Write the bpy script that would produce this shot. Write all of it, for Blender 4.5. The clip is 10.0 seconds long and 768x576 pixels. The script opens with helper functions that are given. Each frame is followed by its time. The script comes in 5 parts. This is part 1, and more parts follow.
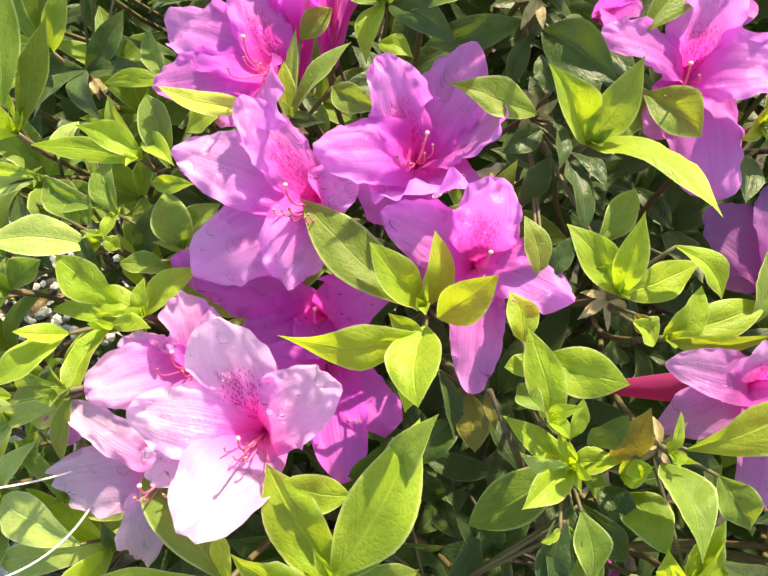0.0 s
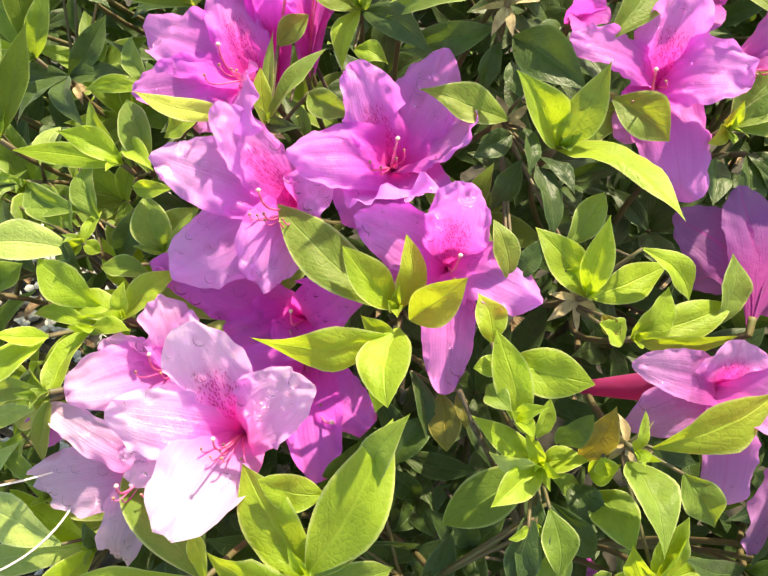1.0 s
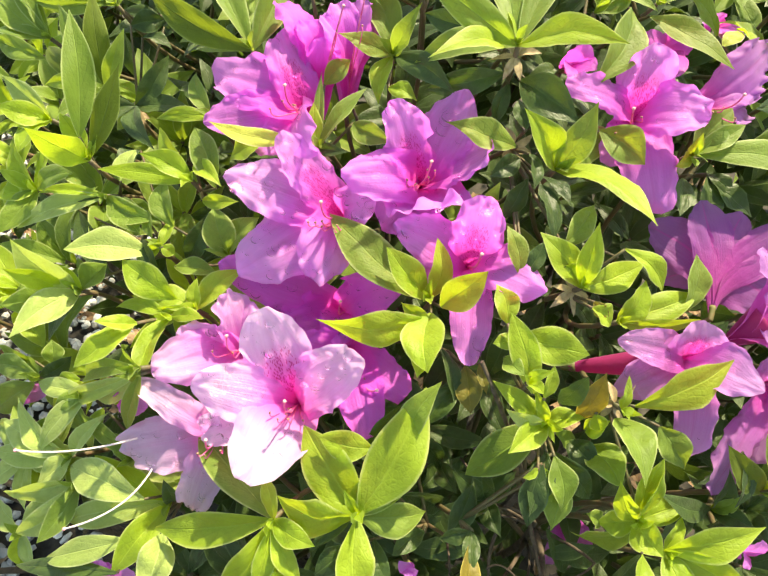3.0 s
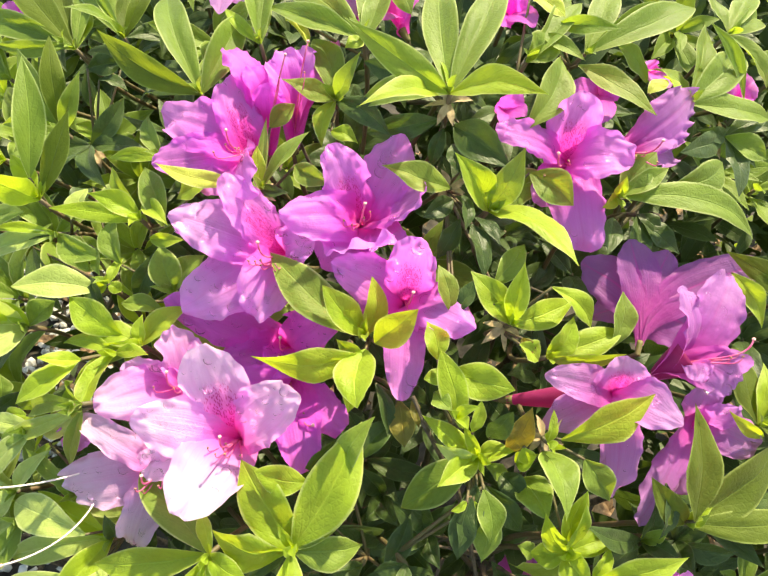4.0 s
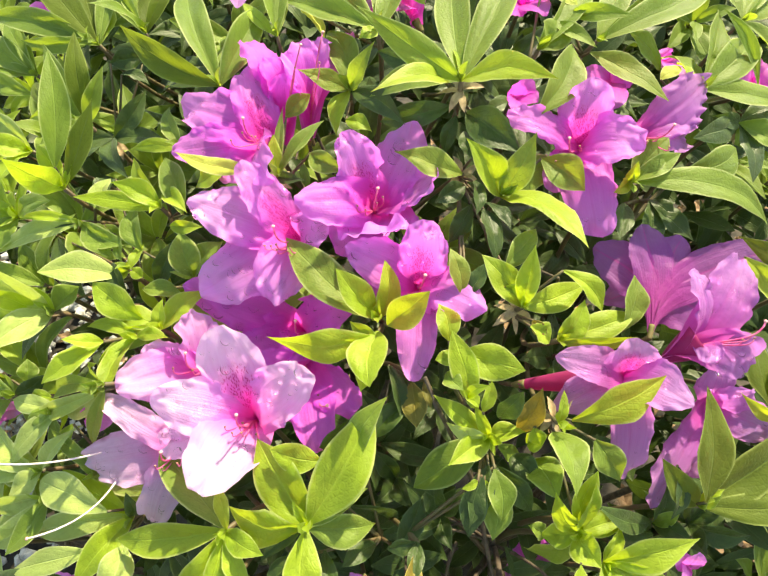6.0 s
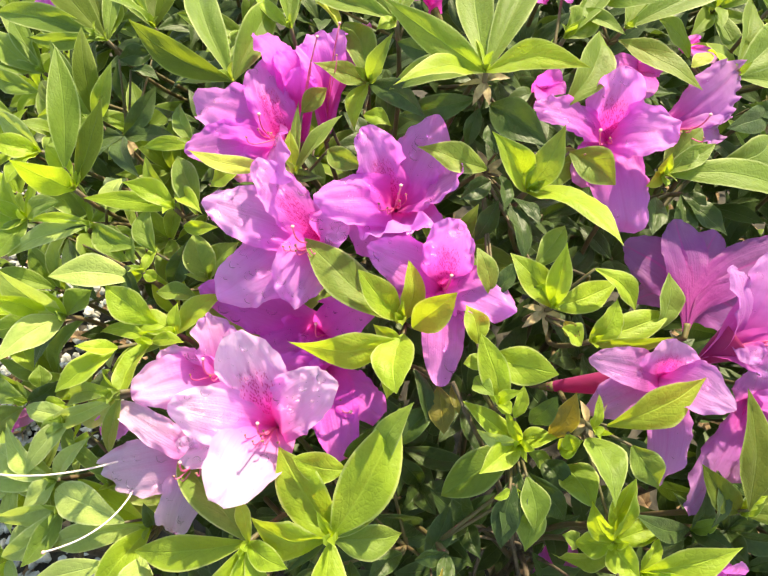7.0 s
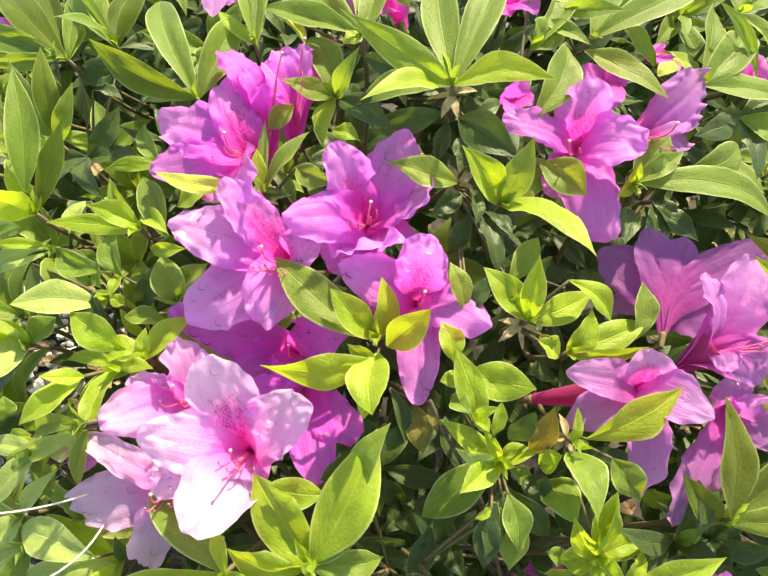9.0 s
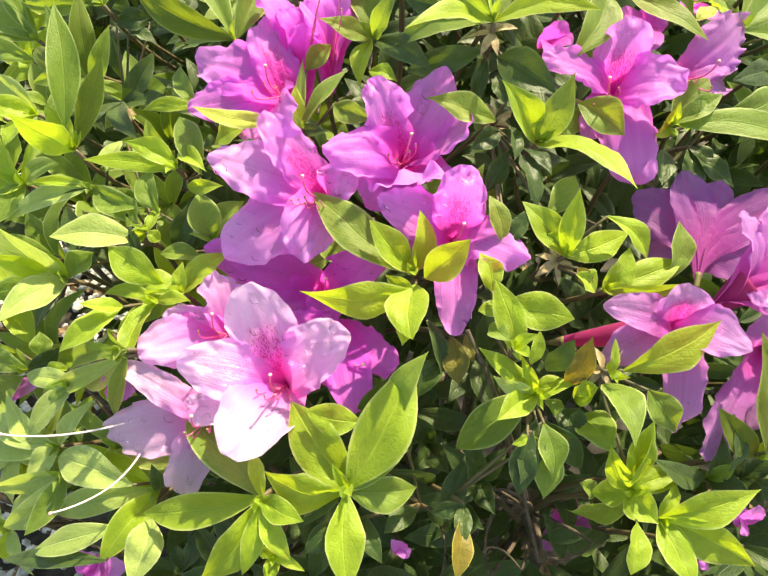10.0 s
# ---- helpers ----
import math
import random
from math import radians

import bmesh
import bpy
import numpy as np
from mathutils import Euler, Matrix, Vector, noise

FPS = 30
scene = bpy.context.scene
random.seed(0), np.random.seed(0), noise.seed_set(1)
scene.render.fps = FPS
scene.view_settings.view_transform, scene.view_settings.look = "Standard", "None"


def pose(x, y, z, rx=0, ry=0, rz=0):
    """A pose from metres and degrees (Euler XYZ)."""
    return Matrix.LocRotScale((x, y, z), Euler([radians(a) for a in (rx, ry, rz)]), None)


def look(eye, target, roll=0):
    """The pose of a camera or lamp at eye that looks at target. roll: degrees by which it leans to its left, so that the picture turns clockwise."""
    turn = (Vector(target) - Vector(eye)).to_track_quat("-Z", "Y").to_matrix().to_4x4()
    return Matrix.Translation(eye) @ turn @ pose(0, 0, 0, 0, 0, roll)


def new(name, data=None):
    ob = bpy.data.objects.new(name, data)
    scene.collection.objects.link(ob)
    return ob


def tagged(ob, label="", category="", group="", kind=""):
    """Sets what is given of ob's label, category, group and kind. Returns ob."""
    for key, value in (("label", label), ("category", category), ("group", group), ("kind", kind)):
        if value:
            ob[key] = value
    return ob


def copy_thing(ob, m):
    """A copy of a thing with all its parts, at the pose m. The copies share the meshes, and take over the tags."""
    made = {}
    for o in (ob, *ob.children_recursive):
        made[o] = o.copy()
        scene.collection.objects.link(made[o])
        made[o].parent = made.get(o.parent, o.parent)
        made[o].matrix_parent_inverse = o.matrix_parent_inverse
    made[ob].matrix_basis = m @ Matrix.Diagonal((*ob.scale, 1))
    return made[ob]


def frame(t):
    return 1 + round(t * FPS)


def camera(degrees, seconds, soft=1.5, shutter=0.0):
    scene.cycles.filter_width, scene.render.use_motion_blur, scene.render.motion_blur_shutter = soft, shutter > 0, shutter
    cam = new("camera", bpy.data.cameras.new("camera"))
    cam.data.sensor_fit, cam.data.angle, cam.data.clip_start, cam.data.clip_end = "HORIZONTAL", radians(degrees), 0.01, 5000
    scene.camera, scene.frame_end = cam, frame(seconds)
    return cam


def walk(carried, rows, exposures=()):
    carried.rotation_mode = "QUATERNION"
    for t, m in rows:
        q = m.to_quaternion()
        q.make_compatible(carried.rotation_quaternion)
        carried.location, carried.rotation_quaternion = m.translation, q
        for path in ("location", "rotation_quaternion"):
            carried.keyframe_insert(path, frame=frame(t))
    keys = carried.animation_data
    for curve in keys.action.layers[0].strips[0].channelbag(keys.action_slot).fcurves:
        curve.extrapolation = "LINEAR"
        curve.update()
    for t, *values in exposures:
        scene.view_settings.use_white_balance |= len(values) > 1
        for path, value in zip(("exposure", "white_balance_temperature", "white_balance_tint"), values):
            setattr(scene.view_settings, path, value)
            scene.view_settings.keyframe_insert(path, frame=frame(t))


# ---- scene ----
cam = camera(62.7, 10.0, soft=1.5)
METRES, EYE, TILT, LEAN, TURN = 0.27, 0.75, -50.0, 0.0, 0.0
ROWS = [
    (0, 0, 0, 0, -0, 0, -0),
    (0.3, -0.02, -0.003, 0.002, -0.32, -0.091, -0.136),
    (0.5, -0.0164, -0.006, -0.0019, -0.25, -0.14, -0.24),
    (0.8, -0.001, -0.016, 0.001, -0.257, -0.33, 0.115),
    (1, 0.0301, -0.0138, 0.0035, -0.15, -0.03, 0.22),
    (1.3, 0.064, -0.007, -0.013, -0.417, 0.327, 0.847),
    (1.5, 0.0784, 0.0009, 0.0005, -0.08, -0.33, 1.25),
    (1.7, 0.071, -0.009, -0.001, -0.061, -0.232, 1.482),
    (2, 0.0457, -0.0317, -0.0049, -0.02, -0.55, 1.98),
    (2.2, 0.009, -0.058, -0.014, -0.042, -0.696, 1.964),
    (3.3, -0.049, -0.226, -0.043, -2.659, 2.744, -0.244),
    (3.5, -0.0408, -0.2392, -0.0532, -3.2, 3.21, 0.16),
    (3.7, -0.029, -0.24, -0.07, -2.993, 3.826, 0.503),
    (4, 0.0299, -0.226, -0.0197, -2.79, 4.08, 0.43),
    (4.2, 0.077, -0.204, 0.002, -2.316, 4.238, 0.732),
    (4.5, 0.0811, -0.2052, 0.0213, -1.67, 4.33, 1.07),
    (4.7, 0.067, -0.203, 0.019, -1.239, 4.107, 1.415),
    (5, 0.0331, -0.2065, -0.0053, -1.09, 4.07, 1.28),
    (5.2, 0.014, -0.214, -0.016, -1.166, 4.027, 1.123),
    (5.5, 0.0071, -0.2318, -0.0357, -0.92, 4.04, 0.51),
    (5.7, 0.044, -0.247, -0.049, -0.986, 4.335, 0.299),
    (6.8, 0.018, -0.211, -0.045, -0.563, 3.94, 0.726),
    (7, 0.0134, -0.2054, -0.036, -0.42, 3.75, 0.95),
    (7.2, 0.003, -0.197, -0.036, -0.476, 3.849, 1.192),
    (7.5, -0.0132, -0.1862, -0.0318, -0.54, 3.7, 1.48),
    (7.7, -0.011, -0.181, -0.026, -0.837, 3.693, 1.505),
    (8, 0.0042, -0.1929, -0.0041, -1.2, 4.03, 1.66),
    (8.2, 0.025, -0.193, 0.002, -1.561, 4.181, 1.876),
    (8.5, 0.0432, -0.1963, 0.0044, -2.18, 4.73, 2.38),
    (8.7, 0.05, -0.191, -0.002, -2.108, 4.663, 2.703),
    (9, 0.0245, -0.1895, -0.0249, -2.1, 4.67, 2.87),
    (9.2, 0.015, -0.194, -0.035, -1.963, 4.445, 2.776),
    (9.5, 0.0111, -0.1893, -0.0681, -1.96, 4.59, 2.48),
    (9.7, 0.001, -0.182, -0.093, -1.752, 4.252, 2.338),
    (10, -0.0253, -0.1883, -0.1109, -1.58, 3.98, 1.87),
]
EXPOSURE, KELVIN, TINT = 1.63, 9000, 1
walk(cam, [(t, pose(0, 0, EYE, TILT, LEAN, TURN) @ pose(METRES * x, METRES * y, METRES * z, 90 + pitch, roll, yaw)) for t, x, y, z, yaw, pitch, roll in ROWS], [(0.0, EXPOSURE, KELVIN, TINT), (10.0, EXPOSURE, KELVIN, TINT)])

# ---- light ----
SUN_FROM = Vector((0.38, 0.42, 0.82)).normalized()
world = bpy.data.worlds.new("sky")
scene.world = world
world.use_nodes = True
wn = world.node_tree
sky = wn.nodes.new("ShaderNodeTexSky")
sky.sky_type, sky.sun_disc = "NISHITA", False
sky.sun_elevation = math.asin(SUN_FROM.z)
sky.sun_rotation = math.atan2(SUN_FROM.x, SUN_FROM.y)
wn.links.new(sky.outputs[0], wn.nodes["Background"].inputs[0])
wn.nodes["Background"].inputs[1].default_value = 0.15
sun = new("sun", bpy.data.lights.new("sun", "SUN"))
sun.data.energy, sun.data.angle, sun.data.color = 3.7, radians(1.2), (1.0, 0.95, 0.86)
sun.matrix_world = look(SUN_FROM * 5, (0, 0, 0))


# ---- materials ----
class Nodes:
    """A small wrapper that writes a node tree from top to bottom."""

    def __init__(self, name):
        self.mat = bpy.data.materials.new(name)
        self.mat.use_nodes = True
        self.tree = self.mat.node_tree
        self.bsdf = self.tree.nodes["Principled BSDF"]
        self.out = self.tree.nodes["Material Output"]

    def put(self, socket, value):
        if isinstance(value, bpy.types.NodeSocket):
            self.tree.links.new(value, socket)
        elif value is not None:
            socket.default_value = value

    def node(self, kind):
        return self.tree.nodes.new(kind)

    def math(self, op, a, b=None, c=None, clamp=False):
        n = self.node("ShaderNodeMath")
        n.operation, n.use_clamp = op, clamp
        for i, v in enumerate((a, b, c)):
            self.put(n.inputs[i], v)
        return n.outputs[0]

    def mix(self, f, a, b, blend="MIX"):
        n = self.node("ShaderNodeMix")
        n.data_type, n.blend_type = "RGBA", blend
        self.put(n.inputs[0], f), self.put(n.inputs[6], a), self.put(n.inputs[7], b)
        return n.outputs[2]

    def step(self, v, lo, hi):
        n = self.node("ShaderNodeMapRange")
        n.interpolation_type = "SMOOTHSTEP"
        self.put(n.inputs[0], v)
        n.inputs[1].default_value, n.inputs[2].default_value = lo, hi
        return n.outputs[0]

    def noise(self, scale, detail=3.0, vector=None, rough=0.5):
        n = self.node("ShaderNodeTexNoise")
        n.inputs["Scale"].default_value, n.inputs["Detail"].default_value = scale, detail
        n.inputs["Roughness"].default_value = rough
        self.put(n.inputs["Vector"], vector)
        return n.outputs[0]

    def uv(self):
        n = self.node("ShaderNodeSeparateXYZ")
        self.put(n.inputs[0], self.node("ShaderNodeUVMap").outputs[0])
        return n.outputs[0], n.outputs[1]

    def where(self):
        return self.node("ShaderNodeTexCoord").outputs["Object"]

    def luck(self):
        return self.node("ShaderNodeObjectInfo").outputs["Random"]

    def bump(self, height, strength, distance=0.001):
        n = self.node("ShaderNodeBump")
        n.inputs["Strength"].default_value, n.inputs["Distance"].default_value = strength, distance
        self.put(n.inputs["Height"], height)
        self.put(self.bsdf.inputs["Normal"], n.outputs[0])
        return n.outputs[0]

    def thin(self, colour, amount, normal=None):
        """Lets light through a thin sheet: a share of translucent shading beside the surface's own."""
        tr = self.node("ShaderNodeBsdfTranslucent")
        self.put(tr.inputs[0], colour)
        if normal is not None:
            self.put(tr.inputs[1], normal)
        mx = self.node("ShaderNodeMixShader")
        self.put(mx.inputs[0], amount)
        self.tree.links.new(self.bsdf.outputs[0], mx.inputs[1])
        self.tree.links.new(tr.outputs[0], mx.inputs[2])
        self.tree.links.new(mx.outputs[0], self.out.inputs[0])
        return mx.outputs[0]

    def sheer(self, shader, colour, amount):
        """A share of light goes straight through a very thin petal."""
        tp = self.node("ShaderNodeBsdfTransparent")
        self.put(tp.inputs[0], colour)
        mx = self.node("ShaderNodeMixShader")
        mx.inputs[0].default_value = amount
        self.tree.links.new(shader, mx.inputs[1])
        self.tree.links.new(tp.outputs[0], mx.inputs[2])
        self.tree.links.new(mx.outputs[0], self.out.inputs[0])


def rgb(r, g, b):
    return (r, g, b, 1.0)


def leaf_material(name, dark, light, glow, rough, through_share, spots=0.0, rim=(0.45, 0.5, 0.2), shine=0.4):
    n = Nodes(name)
    u, v = n.uv()
    side = n.math("ABSOLUTE", n.math("SUBTRACT", u, 0.5))
    grain = n.noise(420, 5, n.where(), 0.65)
    patch = n.noise(85, 3, n.where())
    tone = n.math("ADD", n.math("MULTIPLY", n.luck(), 0.55), n.math("MULTIPLY", n.step(patch, 0.25, 0.75), 0.45))
    col = n.mix(tone, rgb(*dark), rgb(*light))
    col = n.mix(n.math("MULTIPLY", n.step(grain, 0.40, 0.7), 0.35), col, rgb(*[c * 0.6 for c in dark]))
    # side veins that run forward from the midrib
    run = n.math("SUBTRACT", n.math("MULTIPLY", v, 6.5), n.math("MULTIPLY", side, 5.0))
    saw = n.math("ABSOLUTE", n.math("SUBTRACT", n.math("FRACT", n.math("ADD", run, n.math("MULTIPLY", patch, 0.5))), 0.5))
    vein = n.math("SUBTRACT", 1.0, n.step(saw, 0.0, 0.16))
    net = n.node("ShaderNodeTexVoronoi")
    net.feature = "DISTANCE_TO_EDGE"
    net.inputs["Scale"].default_value = 430
    n.put(net.inputs["Vector"], n.where())
    cell = n.step(net.outputs["Distance"], 0.0, 0.25)
    rib = n.math("SUBTRACT", 1.0, n.step(side, 0.006, 0.035))
    col = n.mix(n.math("MULTIPLY", vein, 0.05), col, rgb(*[c * 0.7 for c in dark]))
    col = n.mix(n.math("MULTIPLY", rib, 0.35), col, rgb(*[min(1, c * 1.5 + 0.02) for c in light]))
    col = n.mix(n.math("MULTIPLY", n.step(side, 0.43, 0.492), 0.85), col, rgb(*rim))
    if spots:
        blot = n.step(n.noise(160, 5, n.where(), 0.7), 0.58, 0.66)
        col = n.mix(n.math("MULTIPLY", blot, spots), col, rgb(0.10, 0.075, 0.03))
    n.put(n.bsdf.inputs["Base Color"], col)
    n.put(n.bsdf.inputs["Roughness"], n.math("ADD", rough, n.math("MULTIPLY", grain, 0.15)))
    n.bsdf.inputs["Specular IOR Level"].default_value = shine
    n.bsdf.inputs["Sheen Weight"].default_value, n.bsdf.inputs["Sheen Roughness"].default_value = 0.08, 0.5
    relief = n.math("ADD", n.math("MULTIPLY", n.math("ADD", n.math("MULTIPLY", vein, 0.10), n.math("MULTIPLY", rib, 0.5)), -0.5), n.math("ADD", n.math("MULTIPLY", cell, 0.08), n.math("ADD", n.math("MULTIPLY", grain, 0.18), n.math("MULTIPLY", patch, 0.5))))
    nrm = n.bump(relief, 0.8, 0.0009)
    n.thin(n.mix(n.math("MULTIPLY", n.math("MAXIMUM", rib, n.math("MULTIPLY", vein, 0.25)), 0.4), rgb(*glow), col), through_share, nrm)
    return n.mat


Y = leaf_material("young_leaf", (0.205, 0.32, 0.022), (0.37, 0.49, 0.045), (0.60, 0.74, 0.045), 0.46, 0.47, 0.0, (0.52, 0.56, 0.20))
M = leaf_material("grown_leaf", (0.105, 0.175, 0.024), (0.21, 0.30, 0.050), (0.42, 0.55, 0.045), 0.48, 0.42, shine=0.32)
# Grown leaf in a darker green that stands for weaker light on some shoots.
D = leaf_material("full_leaf", (0.062, 0.098, 0.012), (0.12, 0.165, 0.024), (0.32, 0.40, 0.03), 0.55, 0.42, 0.0, (0.30, 0.36, 0.10), 0.18)
H = leaf_material("pale_leaf", (0.28, 0.385, 0.090), (0.46, 0.545, 0.17), (0.54, 0.64, 0.10), 0.50, 0.42, 0.0, (0.58, 0.62, 0.30))
L = leaf_material("lemon_leaf", (0.44, 0.50, 0.07), (0.62, 0.66, 0.14), (0.72, 0.78, 0.10), 0.5, 0.45, 0.15, (0.75, 0.72, 0.4))
# Old leaves' own dark green, lowered further for the shade in the gaps.
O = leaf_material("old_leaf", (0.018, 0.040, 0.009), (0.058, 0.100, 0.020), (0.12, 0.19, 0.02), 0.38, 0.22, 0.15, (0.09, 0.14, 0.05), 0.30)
G = leaf_material("yellowed_leaf", (0.10, 0.11, 0.016), (0.29, 0.20, 0.024), (0.40, 0.29, 0.025), 0.45, 0.35, 0.7, (0.5, 0.4, 0.1))


def petal_material(name, blotch, inner_tone, outer_tone, glow, rib_share=0.14, throat_share=0.75):
    n = Nodes(name)
    u, v = n.uv()
    side = n.math("ABSOLUTE", n.math("SUBTRACT", u, 0.5))
    soft = n.noise(38, 3, n.where())
    fine = n.noise(420, 3, n.where())
    crease = n.noise(125, 3, n.where(), 0.6)
    # veins that run the length of the petal, a broad and a fine set
    comb = n.node("ShaderNodeCombineXYZ")
    n.put(comb.inputs[0], n.math("MULTIPLY", u, 26.0)), n.put(comb.inputs[1], n.math("MULTIPLY", v, 2.2))
    n.put(comb.inputs[2], n.math("MULTIPLY", n.luck(), 40.0))
    grain = n.noise(1.0, 4, comb.outputs[0], 0.6)
    ends = n.math("SUBTRACT", 1.0, n.math("MULTIPLY", n.step(v, 0.6, 1.0), 0.6))
    col = n.mix(n.step(n.math("ADD", v, n.math("MULTIPLY", soft, 0.35)), 0.40, 1.00), rgb(*inner_tone), rgb(*outer_tone))
    col = n.mix(n.math("MULTIPLY", n.luck(), 0.30), col, rgb(*[0.85 * c for c in inner_tone]))
    col = n.mix(n.math("MULTIPLY", n.math("MULTIPLY", n.step(grain, 0.35, 0.66), ends), 0.19), col, rgb(*[c * 0.8 for c in inner_tone]))
    # deep rose throat and lines that fan out of it
    throat = n.math("SUBTRACT", 1.0, n.step(v, 0.18, 0.50))
    col = n.mix(n.math("MULTIPLY", throat, throat_share), col, rgb(0.84, 0.07, 0.46))
    wob = n.math("ADD", n.math("MULTIPLY", u, 11.0), n.math("MULTIPLY", soft, 1.2))
    line = n.math("SUBTRACT", 1.0, n.step(n.math("ABSOLUTE", n.math("SUBTRACT", n.math("FRACT", wob), 0.5)), 0.0, 0.16))
    fan = n.math("MULTIPLY", line, n.math("SUBTRACT", 1.0, n.step(v, 0.40, 0.95)))
    col = n.mix(n.math("MULTIPLY", fan, 0.12), col, rgb(0.66, 0.02, 0.34))
    rib = n.math("SUBTRACT", 1.0, n.step(side, 0.0, 0.04))
    col = n.mix(n.math("MULTIPLY", rib, rib_share), col, rgb(0.70, 0.05, 0.44))
    if blotch:
        spot = n.node("ShaderNodeCombineXYZ")
        n.put(spot.inputs[0], n.math("ADD", n.math("MULTIPLY", u, 54.0), n.math("MULTIPLY", n.luck(), 9.0))), n.put(spot.inputs[1], n.math("MULTIPLY", v, 36.0))
        vor = n.node("ShaderNodeTexVoronoi")
        n.put(vor.inputs["Vector"], spot.outputs[0])
        vor.inputs["Scale"].default_value = 1.0
        zone = n.math("MULTIPLY", n.math("SUBTRACT", 1.0, n.step(n.math("ADD", side, n.math("MULTIPLY", n.math("SUBTRACT", v, 0.5), 0.10)), 0.10, 0.31)), n.math("SUBTRACT", 1.0, n.step(v, 0.46, 0.70)))
        dot = n.math("MULTIPLY", n.math("SUBTRACT", 1.0, n.step(vor.outputs["Distance"], 0.24, 0.50)), n.step(zone, 0.03, 0.45))
        col = n.mix(n.math("MULTIPLY", zone, 0.6), col, rgb(0.90, 0.08, 0.58))
        col = n.mix(n.math("MULTIPLY", dot, 0.95), col, rgb(0.58, 0.0, 0.21))
        show = n.math("MULTIPLY", n.math("SUBTRACT", 1.0, zone), 0.45)
    if not blotch:
        show = 0.45
    n.put(n.bsdf.inputs["Base Color"], col)
    n.put(n.bsdf.inputs["Roughness"], n.math("ADD", 0.38, n.math("MULTIPLY", fine, 0.25)))
    n.bsdf.inputs["Specular IOR Level"].default_value = 0.35
    n.bsdf.inputs["Sheen Weight"].default_value = 0.15
    relief = n.math("ADD", n.math("MULTIPLY", n.math("MULTIPLY", grain, ends), 0.34), n.math("ADD", n.math("MULTIPLY", n.math("ADD", fine, n.math("MULTIPLY", crease, 2.6)), 0.25), n.math("MULTIPLY", soft, 1.2)))
    nrm = n.bump(relief, 0.8, 0.0010)
    n.sheer(n.thin(n.mix(show, col, rgb(*glow)), 0.58, nrm), rgb(1.0, 0.55, 1.0), 0.05)
    return n.mat


TONES = {
    # A lighter pink that offsets the shadow falling on this flower.
    "candy": ((0.78, 0.12, 0.72), (0.91, 0.45, 0.93), (0.97, 0.25, 0.97)),
    "pink": ((0.76, 0.085, 0.69), (0.87, 0.32, 0.89), (0.96, 0.19, 0.97)),
    # Next two: paler flowers, their outer ends whitened further for full sun.
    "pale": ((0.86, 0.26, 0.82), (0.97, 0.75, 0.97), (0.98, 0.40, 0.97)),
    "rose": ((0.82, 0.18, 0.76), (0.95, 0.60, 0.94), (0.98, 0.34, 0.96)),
    # Pink deepened to carry the shade below neighbouring flowers.
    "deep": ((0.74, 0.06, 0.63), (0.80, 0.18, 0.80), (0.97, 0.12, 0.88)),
    # Petal colour as in shade, then lightened against the shadow over it.
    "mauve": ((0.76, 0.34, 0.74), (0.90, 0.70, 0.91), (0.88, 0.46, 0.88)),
    # Next three: petal colour darkened for shade on the right, lilac lighter for sun.
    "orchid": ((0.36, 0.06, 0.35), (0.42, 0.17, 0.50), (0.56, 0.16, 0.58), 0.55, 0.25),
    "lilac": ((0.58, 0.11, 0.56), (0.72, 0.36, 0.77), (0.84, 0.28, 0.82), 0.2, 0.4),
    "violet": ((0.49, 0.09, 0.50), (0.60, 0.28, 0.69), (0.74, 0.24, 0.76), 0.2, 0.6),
}
PETAL = {k: (petal_material(k + "_petal", False, *v), petal_material(k + "_blotched_petal", True, *v)) for k, v in TONES.items()}
TUBE = petal_material("flower_tube", False, (0.40, 0.035, 0.15), (0.46, 0.06, 0.22), (0.46, 0.04, 0.17), 0.3, 0.2)


def plain_material(name, a, b, scale, rough, lump=0.4, translucent=0.0):
    n = Nodes(name)
    k = n.noise(scale, 5, n.where(), 0.6)
    col = n.mix(n.step(k, 0.3, 0.7), rgb(*a), rgb(*b))
    n.put(n.bsdf.inputs["Base Color"], col)
    n.bsdf.inputs["Roughness"].default_value = rough
    n.bump(k, lump, 0.001)
    if translucent:
        n.thin(col, translucent)
    return n.mat


FILAMENT = plain_material("filament", (0.75, 0.08, 0.32), (0.85, 0.25, 0.45), 300, 0.45, 0.2, 0.3)
PALE = plain_material("pale_style", (0.80, 0.66, 0.68), (0.85, 0.78, 0.76), 300, 0.4, 0.2, 0.3)
ANTHER = plain_material("anther", (0.30, 0.12, 0.10), (0.45, 0.23, 0.15), 900, 0.7)
STIGMA = plain_material("stigma", (0.80, 0.45, 0.42), (0.75, 0.30, 0.34), 900, 0.5)
STEM = plain_material("green_stem", (0.08, 0.078, 0.03), (0.11, 0.07, 0.036), 180, 0.6)
BARK = plain_material("bark", (0.045, 0.032, 0.022), (0.11, 0.08, 0.055), 220, 0.9, 0.9)
CALYX = plain_material("calyx", (0.13, 0.15, 0.035), (0.22, 0.17, 0.07), 200, 0.6, 0.4, 0.25)
BUD = plain_material("bud_scale", (0.22, 0.15, 0.08), (0.40, 0.30, 0.17), 300, 0.7)
SOIL = plain_material("soil", (0.016, 0.013, 0.010), (0.055, 0.045, 0.034), 60, 0.95, 1.0)
STONE = plain_material("pebble", (0.25, 0.24, 0.22), (0.55, 0.53, 0.50), 40, 0.85, 0.6)
